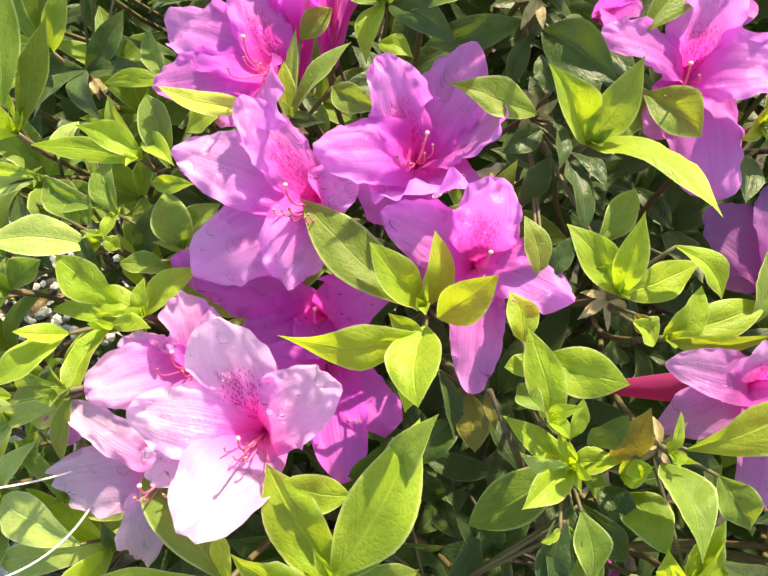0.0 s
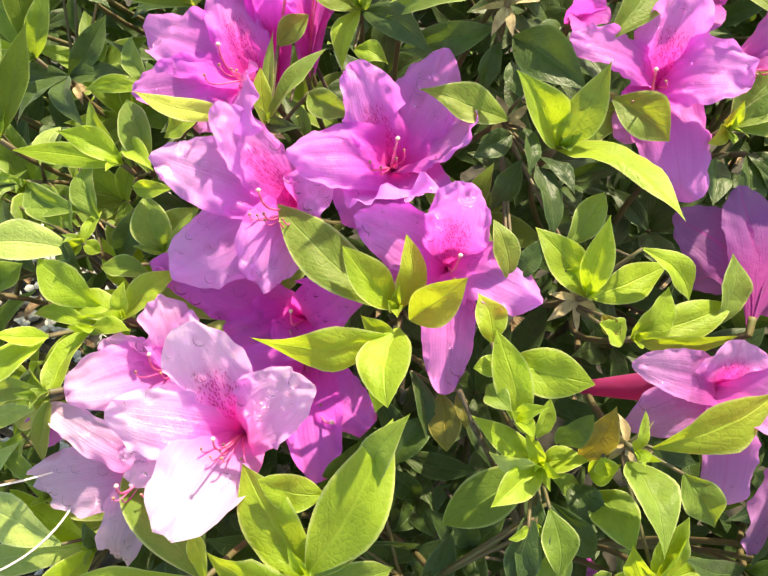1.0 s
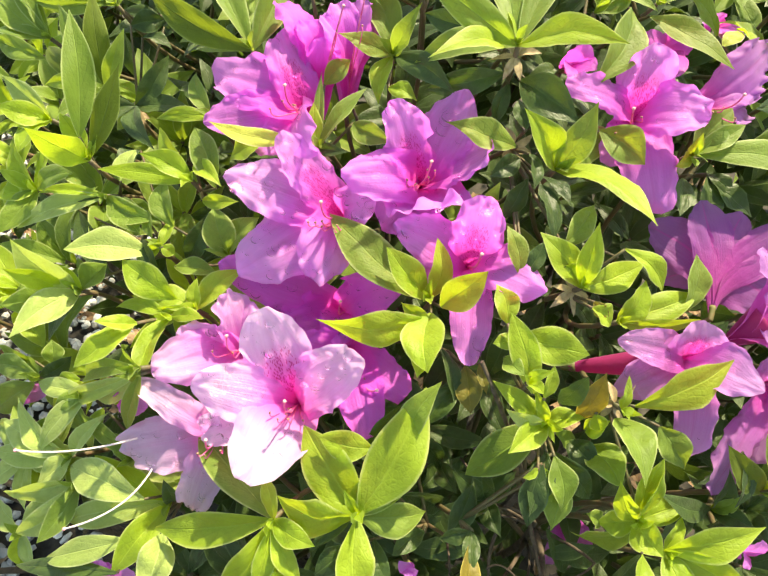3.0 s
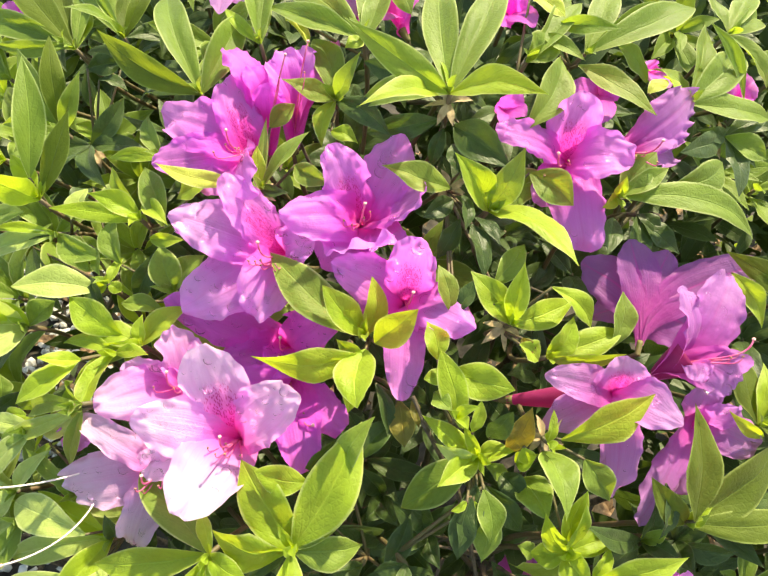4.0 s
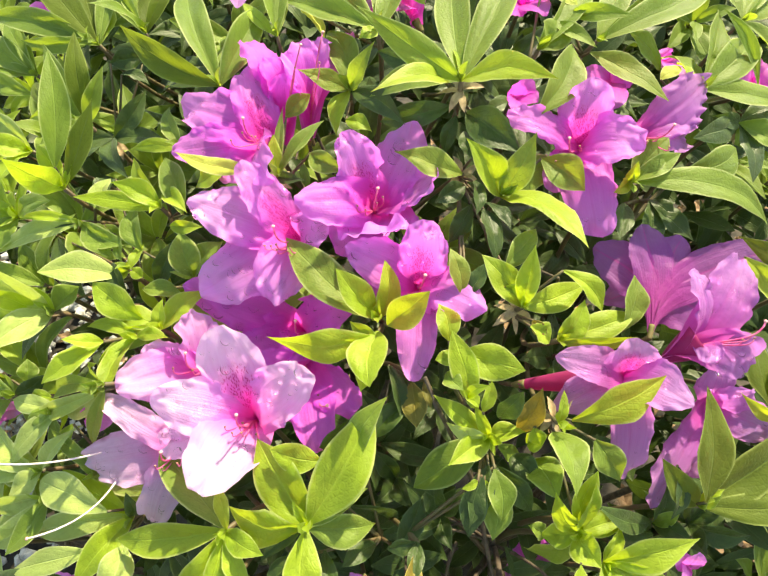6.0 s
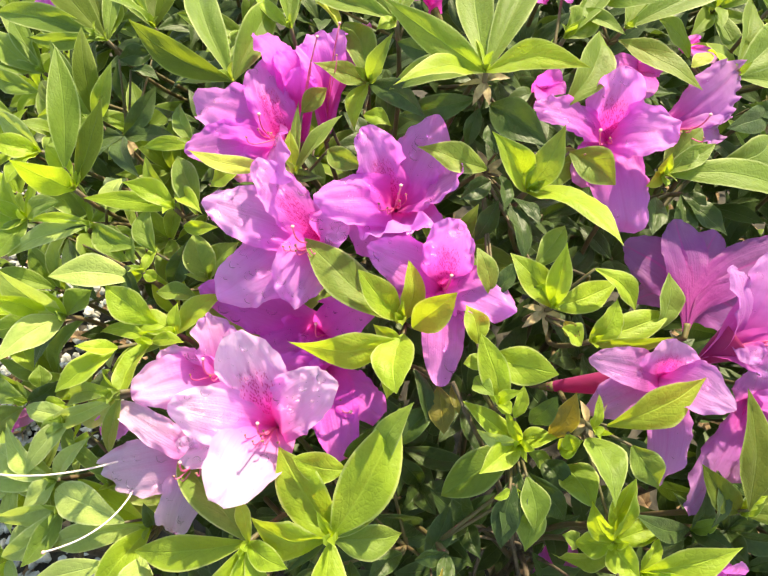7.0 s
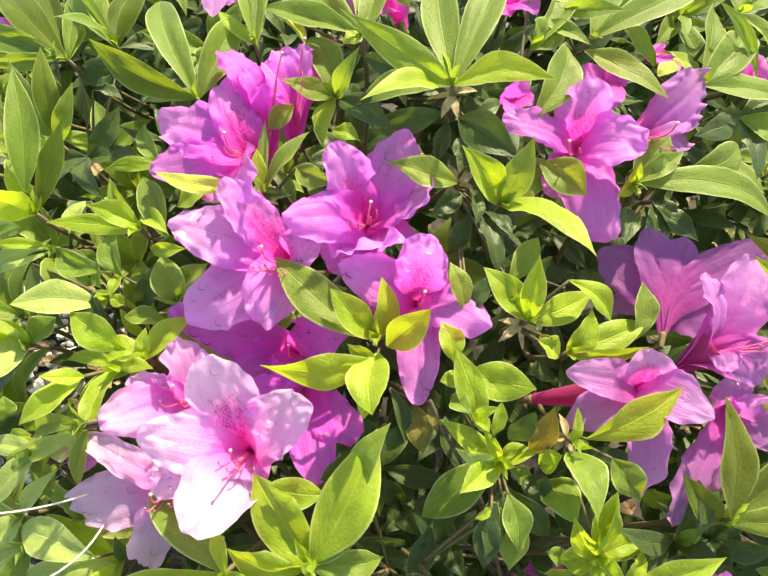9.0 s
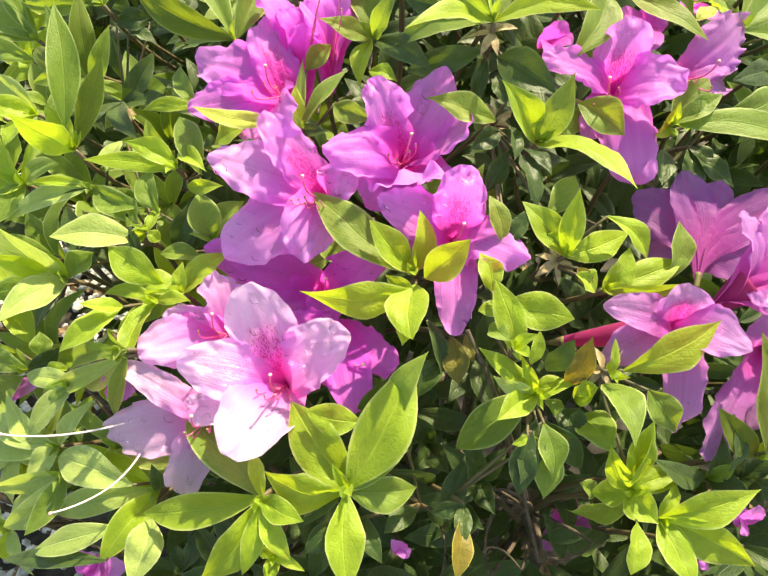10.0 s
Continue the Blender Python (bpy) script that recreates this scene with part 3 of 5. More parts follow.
shoot((-0.0655, 0.2419, 0.6352), [
    leaf((-0.0655, 0.2419, 0.6352), (-0.1201, 0.2726, 0.6534), 0.0148, D),
    leaf((-0.0655, 0.2419, 0.6352), (-0.0903, 0.3109, 0.6573), 0.0164, M),
    leaf((-0.0655, 0.2419, 0.6352), (-0.0448, 0.2920, 0.6589), 0.0156, M),
    leaf((-0.0655, 0.2419, 0.6352), (-0.1039, 0.2714, 0.6201), 0.0070, M),
    leaf((-0.0655, 0.2419, 0.6352), (-0.0616, 0.2674, 0.6455), 0.0048, M),
])
shoot((-0.0864, 0.3520, 0.6648), [
    leaf((-0.0864, 0.3520, 0.6648), (-0.0773, 0.3019, 0.6546), 0.0123, M),
    leaf((-0.0864, 0.3520, 0.6648), (-0.1193, 0.3797, 0.6554), 0.0116, M),
    leaf((-0.0864, 0.3520, 0.6648), (-0.0593, 0.3378, 0.6722), 0.0109, Y),
])
shoot((-0.0375, 0.2647, 0.6505), [
    leaf((-0.0375, 0.2647, 0.6505), (-0.0454, 0.3084, 0.6678), 0.0139, M),
    leaf((-0.0375, 0.2647, 0.6505), (-0.0587, 0.2895, 0.6606), 0.0063, Y),
    leaf((-0.0375, 0.2647, 0.6505), (-0.0322, 0.3089, 0.6724), 0.0118, M),
])
shoot((-0.1472, 0.2598, 0.6029), [
    leaf((-0.1472, 0.2598, 0.6029), (-0.1489, 0.2852, 0.6451), 0.0120, D),
    leaf((-0.1472, 0.2598, 0.6029), (-0.1322, 0.2676, 0.6326), 0.0090, M, 40),
    leaf((-0.1472, 0.2598, 0.6029), (-0.1722, 0.2929, 0.6341), 0.0131, M),
    leaf((-0.1472, 0.2598, 0.6029), (-0.1863, 0.2878, 0.6152), 0.0110, D),
    leaf((-0.1472, 0.2598, 0.6029), (-0.1817, 0.2627, 0.6051), 0.0085, Y),
    leaf((-0.1472, 0.2598, 0.6029), (-0.1686, 0.2428, 0.6001), 0.0106, M),
])
shoot((-0.1352, 0.2592, 0.5942), [
    leaf((-0.1352, 0.2592, 0.5942), (-0.1156, 0.2751, 0.6154), 0.0132, O),
    leaf((-0.1352, 0.2592, 0.5942), (-0.1060, 0.2558, 0.5969), 0.0148, O),
    leaf((-0.1352, 0.2592, 0.5942), (-0.1679, 0.2681, 0.5870), 0.0123, O),
    leaf((-0.1352, 0.2592, 0.5942), (-0.1534, 0.2323, 0.5899), 0.0161, O),
    leaf((-0.1349, 0.2847, 0.6261), (-0.1179, 0.2907, 0.6262), 0.0137, O),
    leaf((-0.1298, 0.2831, 0.6206), (-0.1146, 0.2802, 0.6162), 0.0090, O),
    leaf((-0.1197, 0.2914, 0.6223), (-0.1141, 0.2886, 0.6209), 0.0080, O),
    leaf((-0.1352, 0.2592, 0.5942), (-0.1172, 0.2224, 0.5924), 0.0128, O),
], True)
shoot((-0.0859, 0.2240, 0.6106), [
    leaf((-0.0859, 0.2240, 0.6106), (-0.1142, 0.2281, 0.6070), 0.0070, Y),
    leaf((-0.0433, 0.1842, 0.6254), (-0.0803, 0.1966, 0.6265), 0.0085, L),
    leaf((-0.0859, 0.2240, 0.6106), (-0.0984, 0.2537, 0.6195), 0.0083, M),
])
shoot((-0.0929, 0.1937, 0.5962), [
    leaf((-0.0929, 0.1937, 0.5962), (-0.1392, 0.2011, 0.5976), 0.0093, Y),
    leaf((-0.0929, 0.1937, 0.5962), (-0.1147, 0.1964, 0.6105), 0.0108, Y),
    leaf((-0.0929, 0.1937, 0.5962), (-0.1144, 0.2263, 0.6048), 0.0093, Y),
    leaf((-0.0808, 0.1872, 0.5972), (-0.0937, 0.2185, 0.6089), 0.0130, M),
    leaf((-0.0579, 0.1950, 0.6171), (-0.0749, 0.1947, 0.6080), 0.0103, Y),
    leaf((-0.0871, 0.1830, 0.5936), (-0.0695, 0.1769, 0.5981), 0.0067, Y),
    leaf((-0.0922, 0.2006, 0.6009), (-0.0766, 0.1829, 0.6011), 0.0082, Y),
])
shoot((-0.0755, 0.1648, 0.5763), [
    leaf((-0.0755, 0.1648, 0.5763), (-0.0808, 0.1767, 0.5949), 0.0143, M),
    leaf((-0.0755, 0.1648, 0.5763), (-0.0609, 0.1733, 0.5922), 0.0112, M),
    leaf((-0.0835, 0.1788, 0.5897), (-0.0967, 0.1683, 0.5658), 0.0115, O),
    leaf((-0.0996, 0.1735, 0.5857), (-0.1073, 0.1933, 0.5968), 0.0114, M),
    leaf((-0.0999, 0.1607, 0.5731), (-0.0804, 0.1576, 0.5728), 0.0099, M),
])
shoot((-0.1049, 0.1649, 0.5820), [
    leaf((-0.1049, 0.1649, 0.5820), (-0.1014, 0.1808, 0.5849), 0.0054, Y),
    leaf((-0.1049, 0.1649, 0.5820), (-0.1132, 0.1683, 0.5768), 0.0067, Y),
    leaf((-0.1244, 0.1946, 0.5849), (-0.1125, 0.1782, 0.5812), 0.0102, M),
    leaf((-0.1324, 0.1945, 0.5819), (-0.1172, 0.1765, 0.5792), 0.0135, M),
    leaf((-0.1241, 0.2218, 0.5931), (-0.1328, 0.2111, 0.5927), 0.0122, O),
    leaf((-0.1049, 0.1649, 0.5820), (-0.0995, 0.1642, 0.5776), 0.0058, Y),
])
shoot((-0.1105, 0.1664, 0.5764), [
    leaf((-0.1105, 0.1664, 0.5764), (-0.1447, 0.1588, 0.5866), 0.0151, H),
    leaf((-0.1526, 0.1655, 0.5543), (-0.1313, 0.1715, 0.5702), 0.0117, O),
    leaf((-0.1158, 0.1722, 0.5793), (-0.1047, 0.1538, 0.5747), 0.0107, O),
    leaf((-0.1604, 0.2098, 0.5642), (-0.1391, 0.1754, 0.5494), 0.0150, O),
])
shoot((-0.0877, 0.1407, 0.5668), [
    leaf((-0.0963, 0.1440, 0.5699), (-0.1226, 0.1580, 0.5806), 0.0145, Y),
    leaf((-0.0877, 0.1407, 0.5668), (-0.1123, 0.1474, 0.5713), 0.0118, Y),
    leaf((-0.0877, 0.1407, 0.5668), (-0.0872, 0.1490, 0.5782), 0.0065, Y),
    leaf((-0.0877, 0.1407, 0.5668), (-0.0669, 0.1527, 0.5803), 0.0109, Y),
    leaf((-0.0877, 0.1407, 0.5668), (-0.1040, 0.1380, 0.5702), 0.0073, Y),
])
shoot((-0.0980, 0.1361, 0.5673), [
    leaf((-0.1091, 0.1279, 0.5729), (-0.1226, 0.1231, 0.5818), 0.0070, Y),
    leaf((-0.1111, 0.1307, 0.5700), (-0.1338, 0.1109, 0.5672), 0.0123, Y),
    leaf((-0.0980, 0.1361, 0.5673), (-0.1072, 0.1075, 0.5629), 0.0100, Y),
    leaf((-0.0980, 0.1361, 0.5673), (-0.1135, 0.1220, 0.5644), 0.0059, Y),
    leaf((-0.0980, 0.1361, 0.5673), (-0.0817, 0.1311, 0.5719), 0.0064, Y),
    leaf((-0.0980, 0.1361, 0.5673), (-0.1275, 0.1465, 0.5632), 0.0066, Y),
])
shoot((-0.1053, 0.1080, 0.5650), [
    leaf((-0.1053, 0.1080, 0.5650), (-0.1458, 0.1286, 0.5259), 0.0098, H),
    leaf((-0.1053, 0.1080, 0.5650), (-0.1294, 0.1288, 0.5506), 0.0086, O),
    leaf((-0.1053, 0.1080, 0.5650), (-0.1613, 0.1281, 0.5114), 0.0086, H),
    leaf((-0.1053, 0.1080, 0.5650), (-0.1176, 0.0965, 0.5355), 0.0075, M),
])
shoot((-0.0990, 0.0769, 0.5104), [
    leaf((-0.0990, 0.0769, 0.5104), (-0.1340, 0.0948, 0.5204), 0.0145, Y),
    leaf((-0.1076, 0.0739, 0.5206), (-0.1505, 0.0924, 0.5145), 0.0158, H),
    leaf((-0.0990, 0.0769, 0.5104), (-0.1523, 0.0740, 0.4944), 0.0123, H),
    leaf((-0.0990, 0.0769, 0.5104), (-0.1196, 0.0475, 0.5057), 0.0131, Y),
    leaf((-0.1134, 0.0604, 0.5108), (-0.1579, 0.0588, 0.4923), 0.0113, H),
    leaf((-0.1176, 0.0491, 0.5039), (-0.1703, 0.0592, 0.4847), 0.0093, O),
    leaf((-0.0985, 0.0615, 0.5142), (-0.1040, 0.0370, 0.5066), 0.0151, H),
    leaf((-0.0990, 0.0769, 0.5104), (-0.0982, 0.0773, 0.5282), 0.0083, O),
])
shoot((-0.0486, 0.0561, 0.5410), [
    leaf((-0.0486, 0.0561, 0.5410), (-0.0846, 0.0959, 0.5427), 0.0160, M),
    leaf((-0.0486, 0.0561, 0.5410), (-0.1015, 0.0635, 0.5160), 0.0133, Y),
    leaf((-0.0486, 0.0561, 0.5410), (-0.0741, 0.0331, 0.5172), 0.0146, Y),
    leaf((-0.0486, 0.0561, 0.5410), (-0.0519, 0.0679, 0.5561), 0.0063, Y),
    leaf((-0.0486, 0.0561, 0.5410), (-0.0326, 0.0440, 0.5463), 0.0095, Y),
    leaf((-0.0486, 0.0561, 0.5410), (-0.0380, 0.0342, 0.5321), 0.0081, Y),
    leaf((-0.0486, 0.0561, 0.5410), (-0.0548, 0.0318, 0.5262), 0.0081, Y),
])
shoot((-0.0458, 0.0434, 0.5184), [
    leaf((-0.0458, 0.0434, 0.5184), (-0.0337, 0.0355, 0.5208), 0.0038, Y),
    leaf((-0.0458, 0.0434, 0.5184), (-0.0390, 0.0432, 0.5279), 0.0034, Y),
    leaf((-0.0458, 0.0434, 0.5184), (-0.0528, 0.0438, 0.5231), 0.0050, Y),
    leaf((-0.0458, 0.0434, 0.5184), (-0.0479, 0.0312, 0.5167), 0.0057, Y),
])
shoot((-0.0164, 0.0562, 0.5429), [
    leaf((-0.0164, 0.0562, 0.5429), (-0.0378, 0.0842, 0.5629), 0.0200, Y),
    leaf((-0.0164, 0.0562, 0.5429), (0.0111, 0.0929, 0.5752), 0.0211, Y),
    leaf((-0.0164, 0.0562, 0.5429), (-0.0468, 0.0589, 0.5521), 0.0170, Y),
    leaf((-0.0164, 0.0562, 0.5429), (0.0121, 0.0616, 0.5328), 0.0142, M),
    leaf((-0.0164, 0.0562, 0.5429), (-0.0162, 0.0235, 0.5280), 0.0149, Y),
    leaf((-0.0164, 0.0562, 0.5429), (-0.0212, 0.0605, 0.5554), 0.0037, Y),
    leaf((-0.0164, 0.0562, 0.5429), (0.0085, 0.0715, 0.5463), 0.0095, M),
    leaf((-0.0098, 0.0755, 0.5602), (-0.0305, 0.0773, 0.5669), 0.0119, Y),
    leaf((0.0021, 0.0800, 0.5564), (0.0150, 0.0913, 0.5816), 0.0113, M),
])
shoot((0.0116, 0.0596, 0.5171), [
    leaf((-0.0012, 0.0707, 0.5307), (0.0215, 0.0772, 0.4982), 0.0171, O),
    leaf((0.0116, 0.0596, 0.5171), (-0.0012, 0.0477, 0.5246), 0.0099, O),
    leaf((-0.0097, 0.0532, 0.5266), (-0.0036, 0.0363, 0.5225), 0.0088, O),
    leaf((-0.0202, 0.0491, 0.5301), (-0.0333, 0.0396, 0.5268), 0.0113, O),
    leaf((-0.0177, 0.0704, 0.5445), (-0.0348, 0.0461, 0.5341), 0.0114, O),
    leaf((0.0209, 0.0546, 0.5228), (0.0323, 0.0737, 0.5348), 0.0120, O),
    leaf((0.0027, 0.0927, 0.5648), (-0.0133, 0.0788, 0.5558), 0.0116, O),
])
shoot((0.0134, 0.1273, 0.5882), [
    leaf((0.0134, 0.1273, 0.5882), (-0.0274, 0.1581, 0.6084), 0.0179, M),
    leaf((0.0117, 0.1142, 0.5916), (-0.0315, 0.1083, 0.5999), 0.0146, Y),
    leaf((0.0130, 0.1167, 0.5926), (0.0096, 0.0867, 0.5945), 0.0165, Y),
    leaf((0.0134, 0.1273, 0.5882), (-0.0036, 0.1346, 0.6115), 0.0122, Y),
    leaf((0.0134, 0.1273, 0.5882), (0.0166, 0.1385, 0.6116), 0.0115, Y, 20),
    leaf((0.0169, 0.1189, 0.5937), (0.0336, 0.1209, 0.6119), 0.0136, Y),
    leaf((0.0126, 0.1136, 0.5914), (0.0012, 0.1191, 0.5962), 0.0065, Y),
    leaf((0.0109, 0.1015, 0.5910), (0.0058, 0.0874, 0.5907), 0.0080, Y),
    leaf((0.0134, 0.1273, 0.5882), (0.0138, 0.1283, 0.6006), 0.0028, Y),
])
shoot((0.0472, 0.0876, 0.5866), [
    leaf((0.0495, 0.0848, 0.5835), (0.0421, 0.1087, 0.6021), 0.0108, Y),
    leaf((0.0448, 0.1037, 0.5938), (0.0693, 0.0930, 0.5967), 0.0142, Y),
    leaf((0.0413, 0.1082, 0.5964), (0.0374, 0.1190, 0.6069), 0.0101, Y),
    leaf((0.0448, 0.1034, 0.5935), (0.0354, 0.1013, 0.5931), 0.0067, Y),
    leaf((0.0396, 0.0974, 0.5896), (0.0450, 0.0874, 0.5923), 0.0072, M),
])
shoot((0.0577, 0.0839, 0.5643), [
    leaf((0.0535, 0.0836, 0.5827), (0.0571, 0.0912, 0.5931), 0.0061, Y),
    leaf((0.0577, 0.0839, 0.5643), (0.0345, 0.0885, 0.5873), 0.0089, Y),
    leaf((0.0577, 0.0839, 0.5643), (0.0719, 0.0817, 0.5709), 0.0083, Y),
    leaf((0.0577, 0.0839, 0.5643), (0.0405, 0.0673, 0.5728), 0.0107, Y),
    leaf((0.0577, 0.0839, 0.5643), (0.0272, 0.0727, 0.5422), 0.0156, M),
    leaf((0.0565, 0.0720, 0.5624), (0.0477, 0.0506, 0.5529), 0.0117, O),
    leaf((0.0586, 0.0693, 0.5642), (0.0602, 0.0513, 0.5547), 0.0109, M),
    leaf((0.0577, 0.0839, 0.5643), (0.0500, 0.0866, 0.5846), 0.0045, Y),
    leaf((0.0673, 0.0804, 0.5563), (0.0764, 0.0662, 0.5570), 0.0122, O),
    leaf((0.0577, 0.0839, 0.5643), (0.0396, 0.0790, 0.5810), 0.0067, H),
    leaf((0.0511, 0.0636, 0.5649), (0.0445, 0.0587, 0.5684), 0.0039, Y),
    leaf((0.0544, 0.0659, 0.5613), (0.0561, 0.0604, 0.5604), 0.0026, Y),
    leaf((0.0611, 0.0798, 0.5636), (0.0731, 0.0818, 0.5508), 0.0066, M),
])
shoot((0.0839, 0.0816, 0.5773), [
    leaf((0.0891, 0.0827, 0.5776), (0.1268, 0.0948, 0.5908), 0.0144, Y),
    leaf((0.0839, 0.0816, 0.5773), (0.0847, 0.0886, 0.5901), 0.0066, Y),
    leaf((0.0828, 0.0808, 0.5723), (0.0844, 0.0519, 0.5792), 0.0148, M),
    leaf((0.0763, 0.0793, 0.5538), (0.0810, 0.0580, 0.5646), 0.0145, M),
    leaf((0.0910, 0.0534, 0.5485), (0.0962, 0.0636, 0.5726), 0.0094, Y),
    leaf((0.0745, 0.0813, 0.5745), (0.0780, 0.0782, 0.5667), 0.0067, Y),
    leaf((0.0976, 0.0760, 0.5741), (0.1073, 0.0637, 0.5630), 0.0117, M),
    leaf((0.0610, 0.0845, 0.5769), (0.0676, 0.0846, 0.5943), 0.0101, O),
    leaf((0.0692, 0.0836, 0.5675), (0.0770, 0.0904, 0.5891), 0.0093, G),
    leaf((0.0742, 0.0822, 0.5602), (0.0810, 0.0802, 0.5714), 0.0076, Y),
    leaf((0.0747, 0.0821, 0.5609), (0.0777, 0.0811, 0.5656), 0.0031, Y),
], True)
shoot((0.0933, 0.0539, 0.5391), [
    leaf((0.0933, 0.0539, 0.5391), (0.0796, 0.0580, 0.5680), 0.0088, Y),
    leaf((0.0933, 0.0539, 0.5391), (0.0933, 0.0589, 0.5739), 0.0105, Y),
    leaf((0.0933, 0.0539, 0.5391), (0.1164, 0.0600, 0.5410), 0.0100, Y),
    leaf((0.0933, 0.0539, 0.5391), (0.0790, 0.0552, 0.5353), 0.0103, Y),
    leaf((0.0933, 0.0539, 0.5391), (0.0994, 0.0395, 0.5405), 0.0123, Y),
    leaf((0.0933, 0.0539, 0.5391), (0.0786, 0.0639, 0.4966), 0.0124, M),
    leaf((0.0922, 0.0414, 0.5389), (0.0871, 0.0235, 0.5351), 0.0111, Y),
    leaf((0.0821, 0.0559, 0.5319), (0.0728, 0.0559, 0.5430), 0.0069, M),
    leaf((0.0933, 0.0539, 0.5391), (0.0933, 0.0550, 0.5470), 0.0041, Y),
])
shoot((0.1024, 0.0437, 0.5357), [
    leaf((0.1024, 0.0437, 0.5357), (0.1107, 0.0537, 0.5429), 0.0090, Y),
    leaf((0.1024, 0.0437, 0.5357), (0.1368, 0.0459, 0.5515), 0.0125, Y),
    leaf((0.1024, 0.0437, 0.5357), (0.1335, 0.0242, 0.5318), 0.0150, Y),
    leaf((0.1024, 0.0437, 0.5357), (0.1094, 0.0188, 0.5311), 0.0141, Y),
])
shoot((0.1284, 0.0609, 0.5328), [
    leaf((0.1284, 0.0609, 0.5328), (0.1366, 0.0605, 0.5468), 0.0062, M),
    leaf((0.1284, 0.0609, 0.5328), (0.0973, 0.0571, 0.5577), 0.0102, O),
    leaf((0.1284, 0.0609, 0.5328), (0.1305, 0.0670, 0.5544), 0.0097, O),
    leaf((0.1284, 0.0609, 0.5328), (0.1383, 0.0495, 0.5402), 0.0096, O),
])
shoot((0.1406, 0.0597, 0.5512), [
    leaf((0.1407, 0.0575, 0.5578), (0.1462, 0.0931, 0.5857), 0.0162, D),
    leaf((0.1406, 0.0597, 0.5512), (0.1246, 0.0692, 0.5698), 0.0107, D),
    leaf((0.1406, 0.0597, 0.5512), (0.1918, 0.0901, 0.5637), 0.0190, D),
    leaf((0.1406, 0.0597, 0.5512), (0.1971, 0.0643, 0.5450), 0.0127, D),
    leaf((0.1406, 0.0597, 0.5512), (0.1489, 0.0620, 0.5597), 0.0045, Y),
    leaf((0.1311, 0.0698, 0.5647), (0.1278, 0.0531, 0.5515), 0.0089, O),
])
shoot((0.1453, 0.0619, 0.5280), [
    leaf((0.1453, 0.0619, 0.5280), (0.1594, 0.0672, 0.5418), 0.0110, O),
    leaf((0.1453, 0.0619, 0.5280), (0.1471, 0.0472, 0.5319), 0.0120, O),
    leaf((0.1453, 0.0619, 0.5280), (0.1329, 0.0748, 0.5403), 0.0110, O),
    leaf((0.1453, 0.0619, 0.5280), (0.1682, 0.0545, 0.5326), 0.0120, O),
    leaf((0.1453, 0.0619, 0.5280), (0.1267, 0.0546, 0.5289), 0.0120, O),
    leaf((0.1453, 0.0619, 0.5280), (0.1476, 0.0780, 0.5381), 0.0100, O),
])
shoot((-0.0953, 0.0891, 0.5071), [
    leaf((-0.0953, 0.0891, 0.5071), (-0.1261, 0.0977, 0.5256), 0.0160, H),
    leaf((-0.0953, 0.0891, 0.5071), (-0.1199, 0.0786, 0.5046), 0.0135, H),
])
# Two filler shoots over bare stems; their dark leaf colour stands for the gap's shade.
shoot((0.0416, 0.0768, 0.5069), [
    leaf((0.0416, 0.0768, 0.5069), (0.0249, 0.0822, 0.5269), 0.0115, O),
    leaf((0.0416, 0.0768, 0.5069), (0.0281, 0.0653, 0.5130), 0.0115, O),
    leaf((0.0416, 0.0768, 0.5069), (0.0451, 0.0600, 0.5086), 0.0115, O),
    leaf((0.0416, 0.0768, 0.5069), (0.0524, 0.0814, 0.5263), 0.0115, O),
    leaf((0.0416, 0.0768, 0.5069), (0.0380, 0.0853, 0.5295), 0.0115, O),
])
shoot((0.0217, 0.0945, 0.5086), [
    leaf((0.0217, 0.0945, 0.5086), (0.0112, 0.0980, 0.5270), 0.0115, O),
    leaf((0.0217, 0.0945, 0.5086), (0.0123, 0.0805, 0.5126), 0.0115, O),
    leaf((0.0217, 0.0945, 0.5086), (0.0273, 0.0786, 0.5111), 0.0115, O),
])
shoot((0.1804, 0.0952, 0.5649), [
    leaf((0.1804, 0.0952, 0.5649), (0.1780, 0.1283, 0.5800), 0.0181, D),
    leaf((0.1799, 0.0897, 0.5650), (0.1620, 0.0938, 0.5777), 0.0055, Y),
    leaf((0.1804, 0.0952, 0.5649), (0.1964, 0.1122, 0.5744), 0.0122, D),
    leaf((0.1804, 0.0952, 0.5649), (0.1955, 0.0898, 0.5620), 0.0100, D),
    leaf((0.1804, 0.0952, 0.5649), (0.1898, 0.1196, 0.5782), 0.0082, Y),
])
shoot((0.0679, 0.1729, 0.6189), [
    leaf((0.0679, 0.1729, 0.6189), (0.0951, 0.1285, 0.6274), 0.0164, Y),
    leaf((0.0860, 0.1835, 0.6315), (0.1047, 0.1705, 0.6240), 0.0154, M),
    leaf((0.0679, 0.1729, 0.6189), (0.0521, 0.1745, 0.6475), 0.0135, Y),
    leaf((0.0679, 0.1729, 0.6189), (0.0795, 0.1775, 0.6483), 0.0126, M),
    leaf((0.0679, 0.1729, 0.6189), (0.0996, 0.1936, 0.6227), 0.0151, M),
    leaf((0.0679, 0.1729, 0.6189), (0.0716, 0.1710, 0.6263), 0.0033, Y),
])
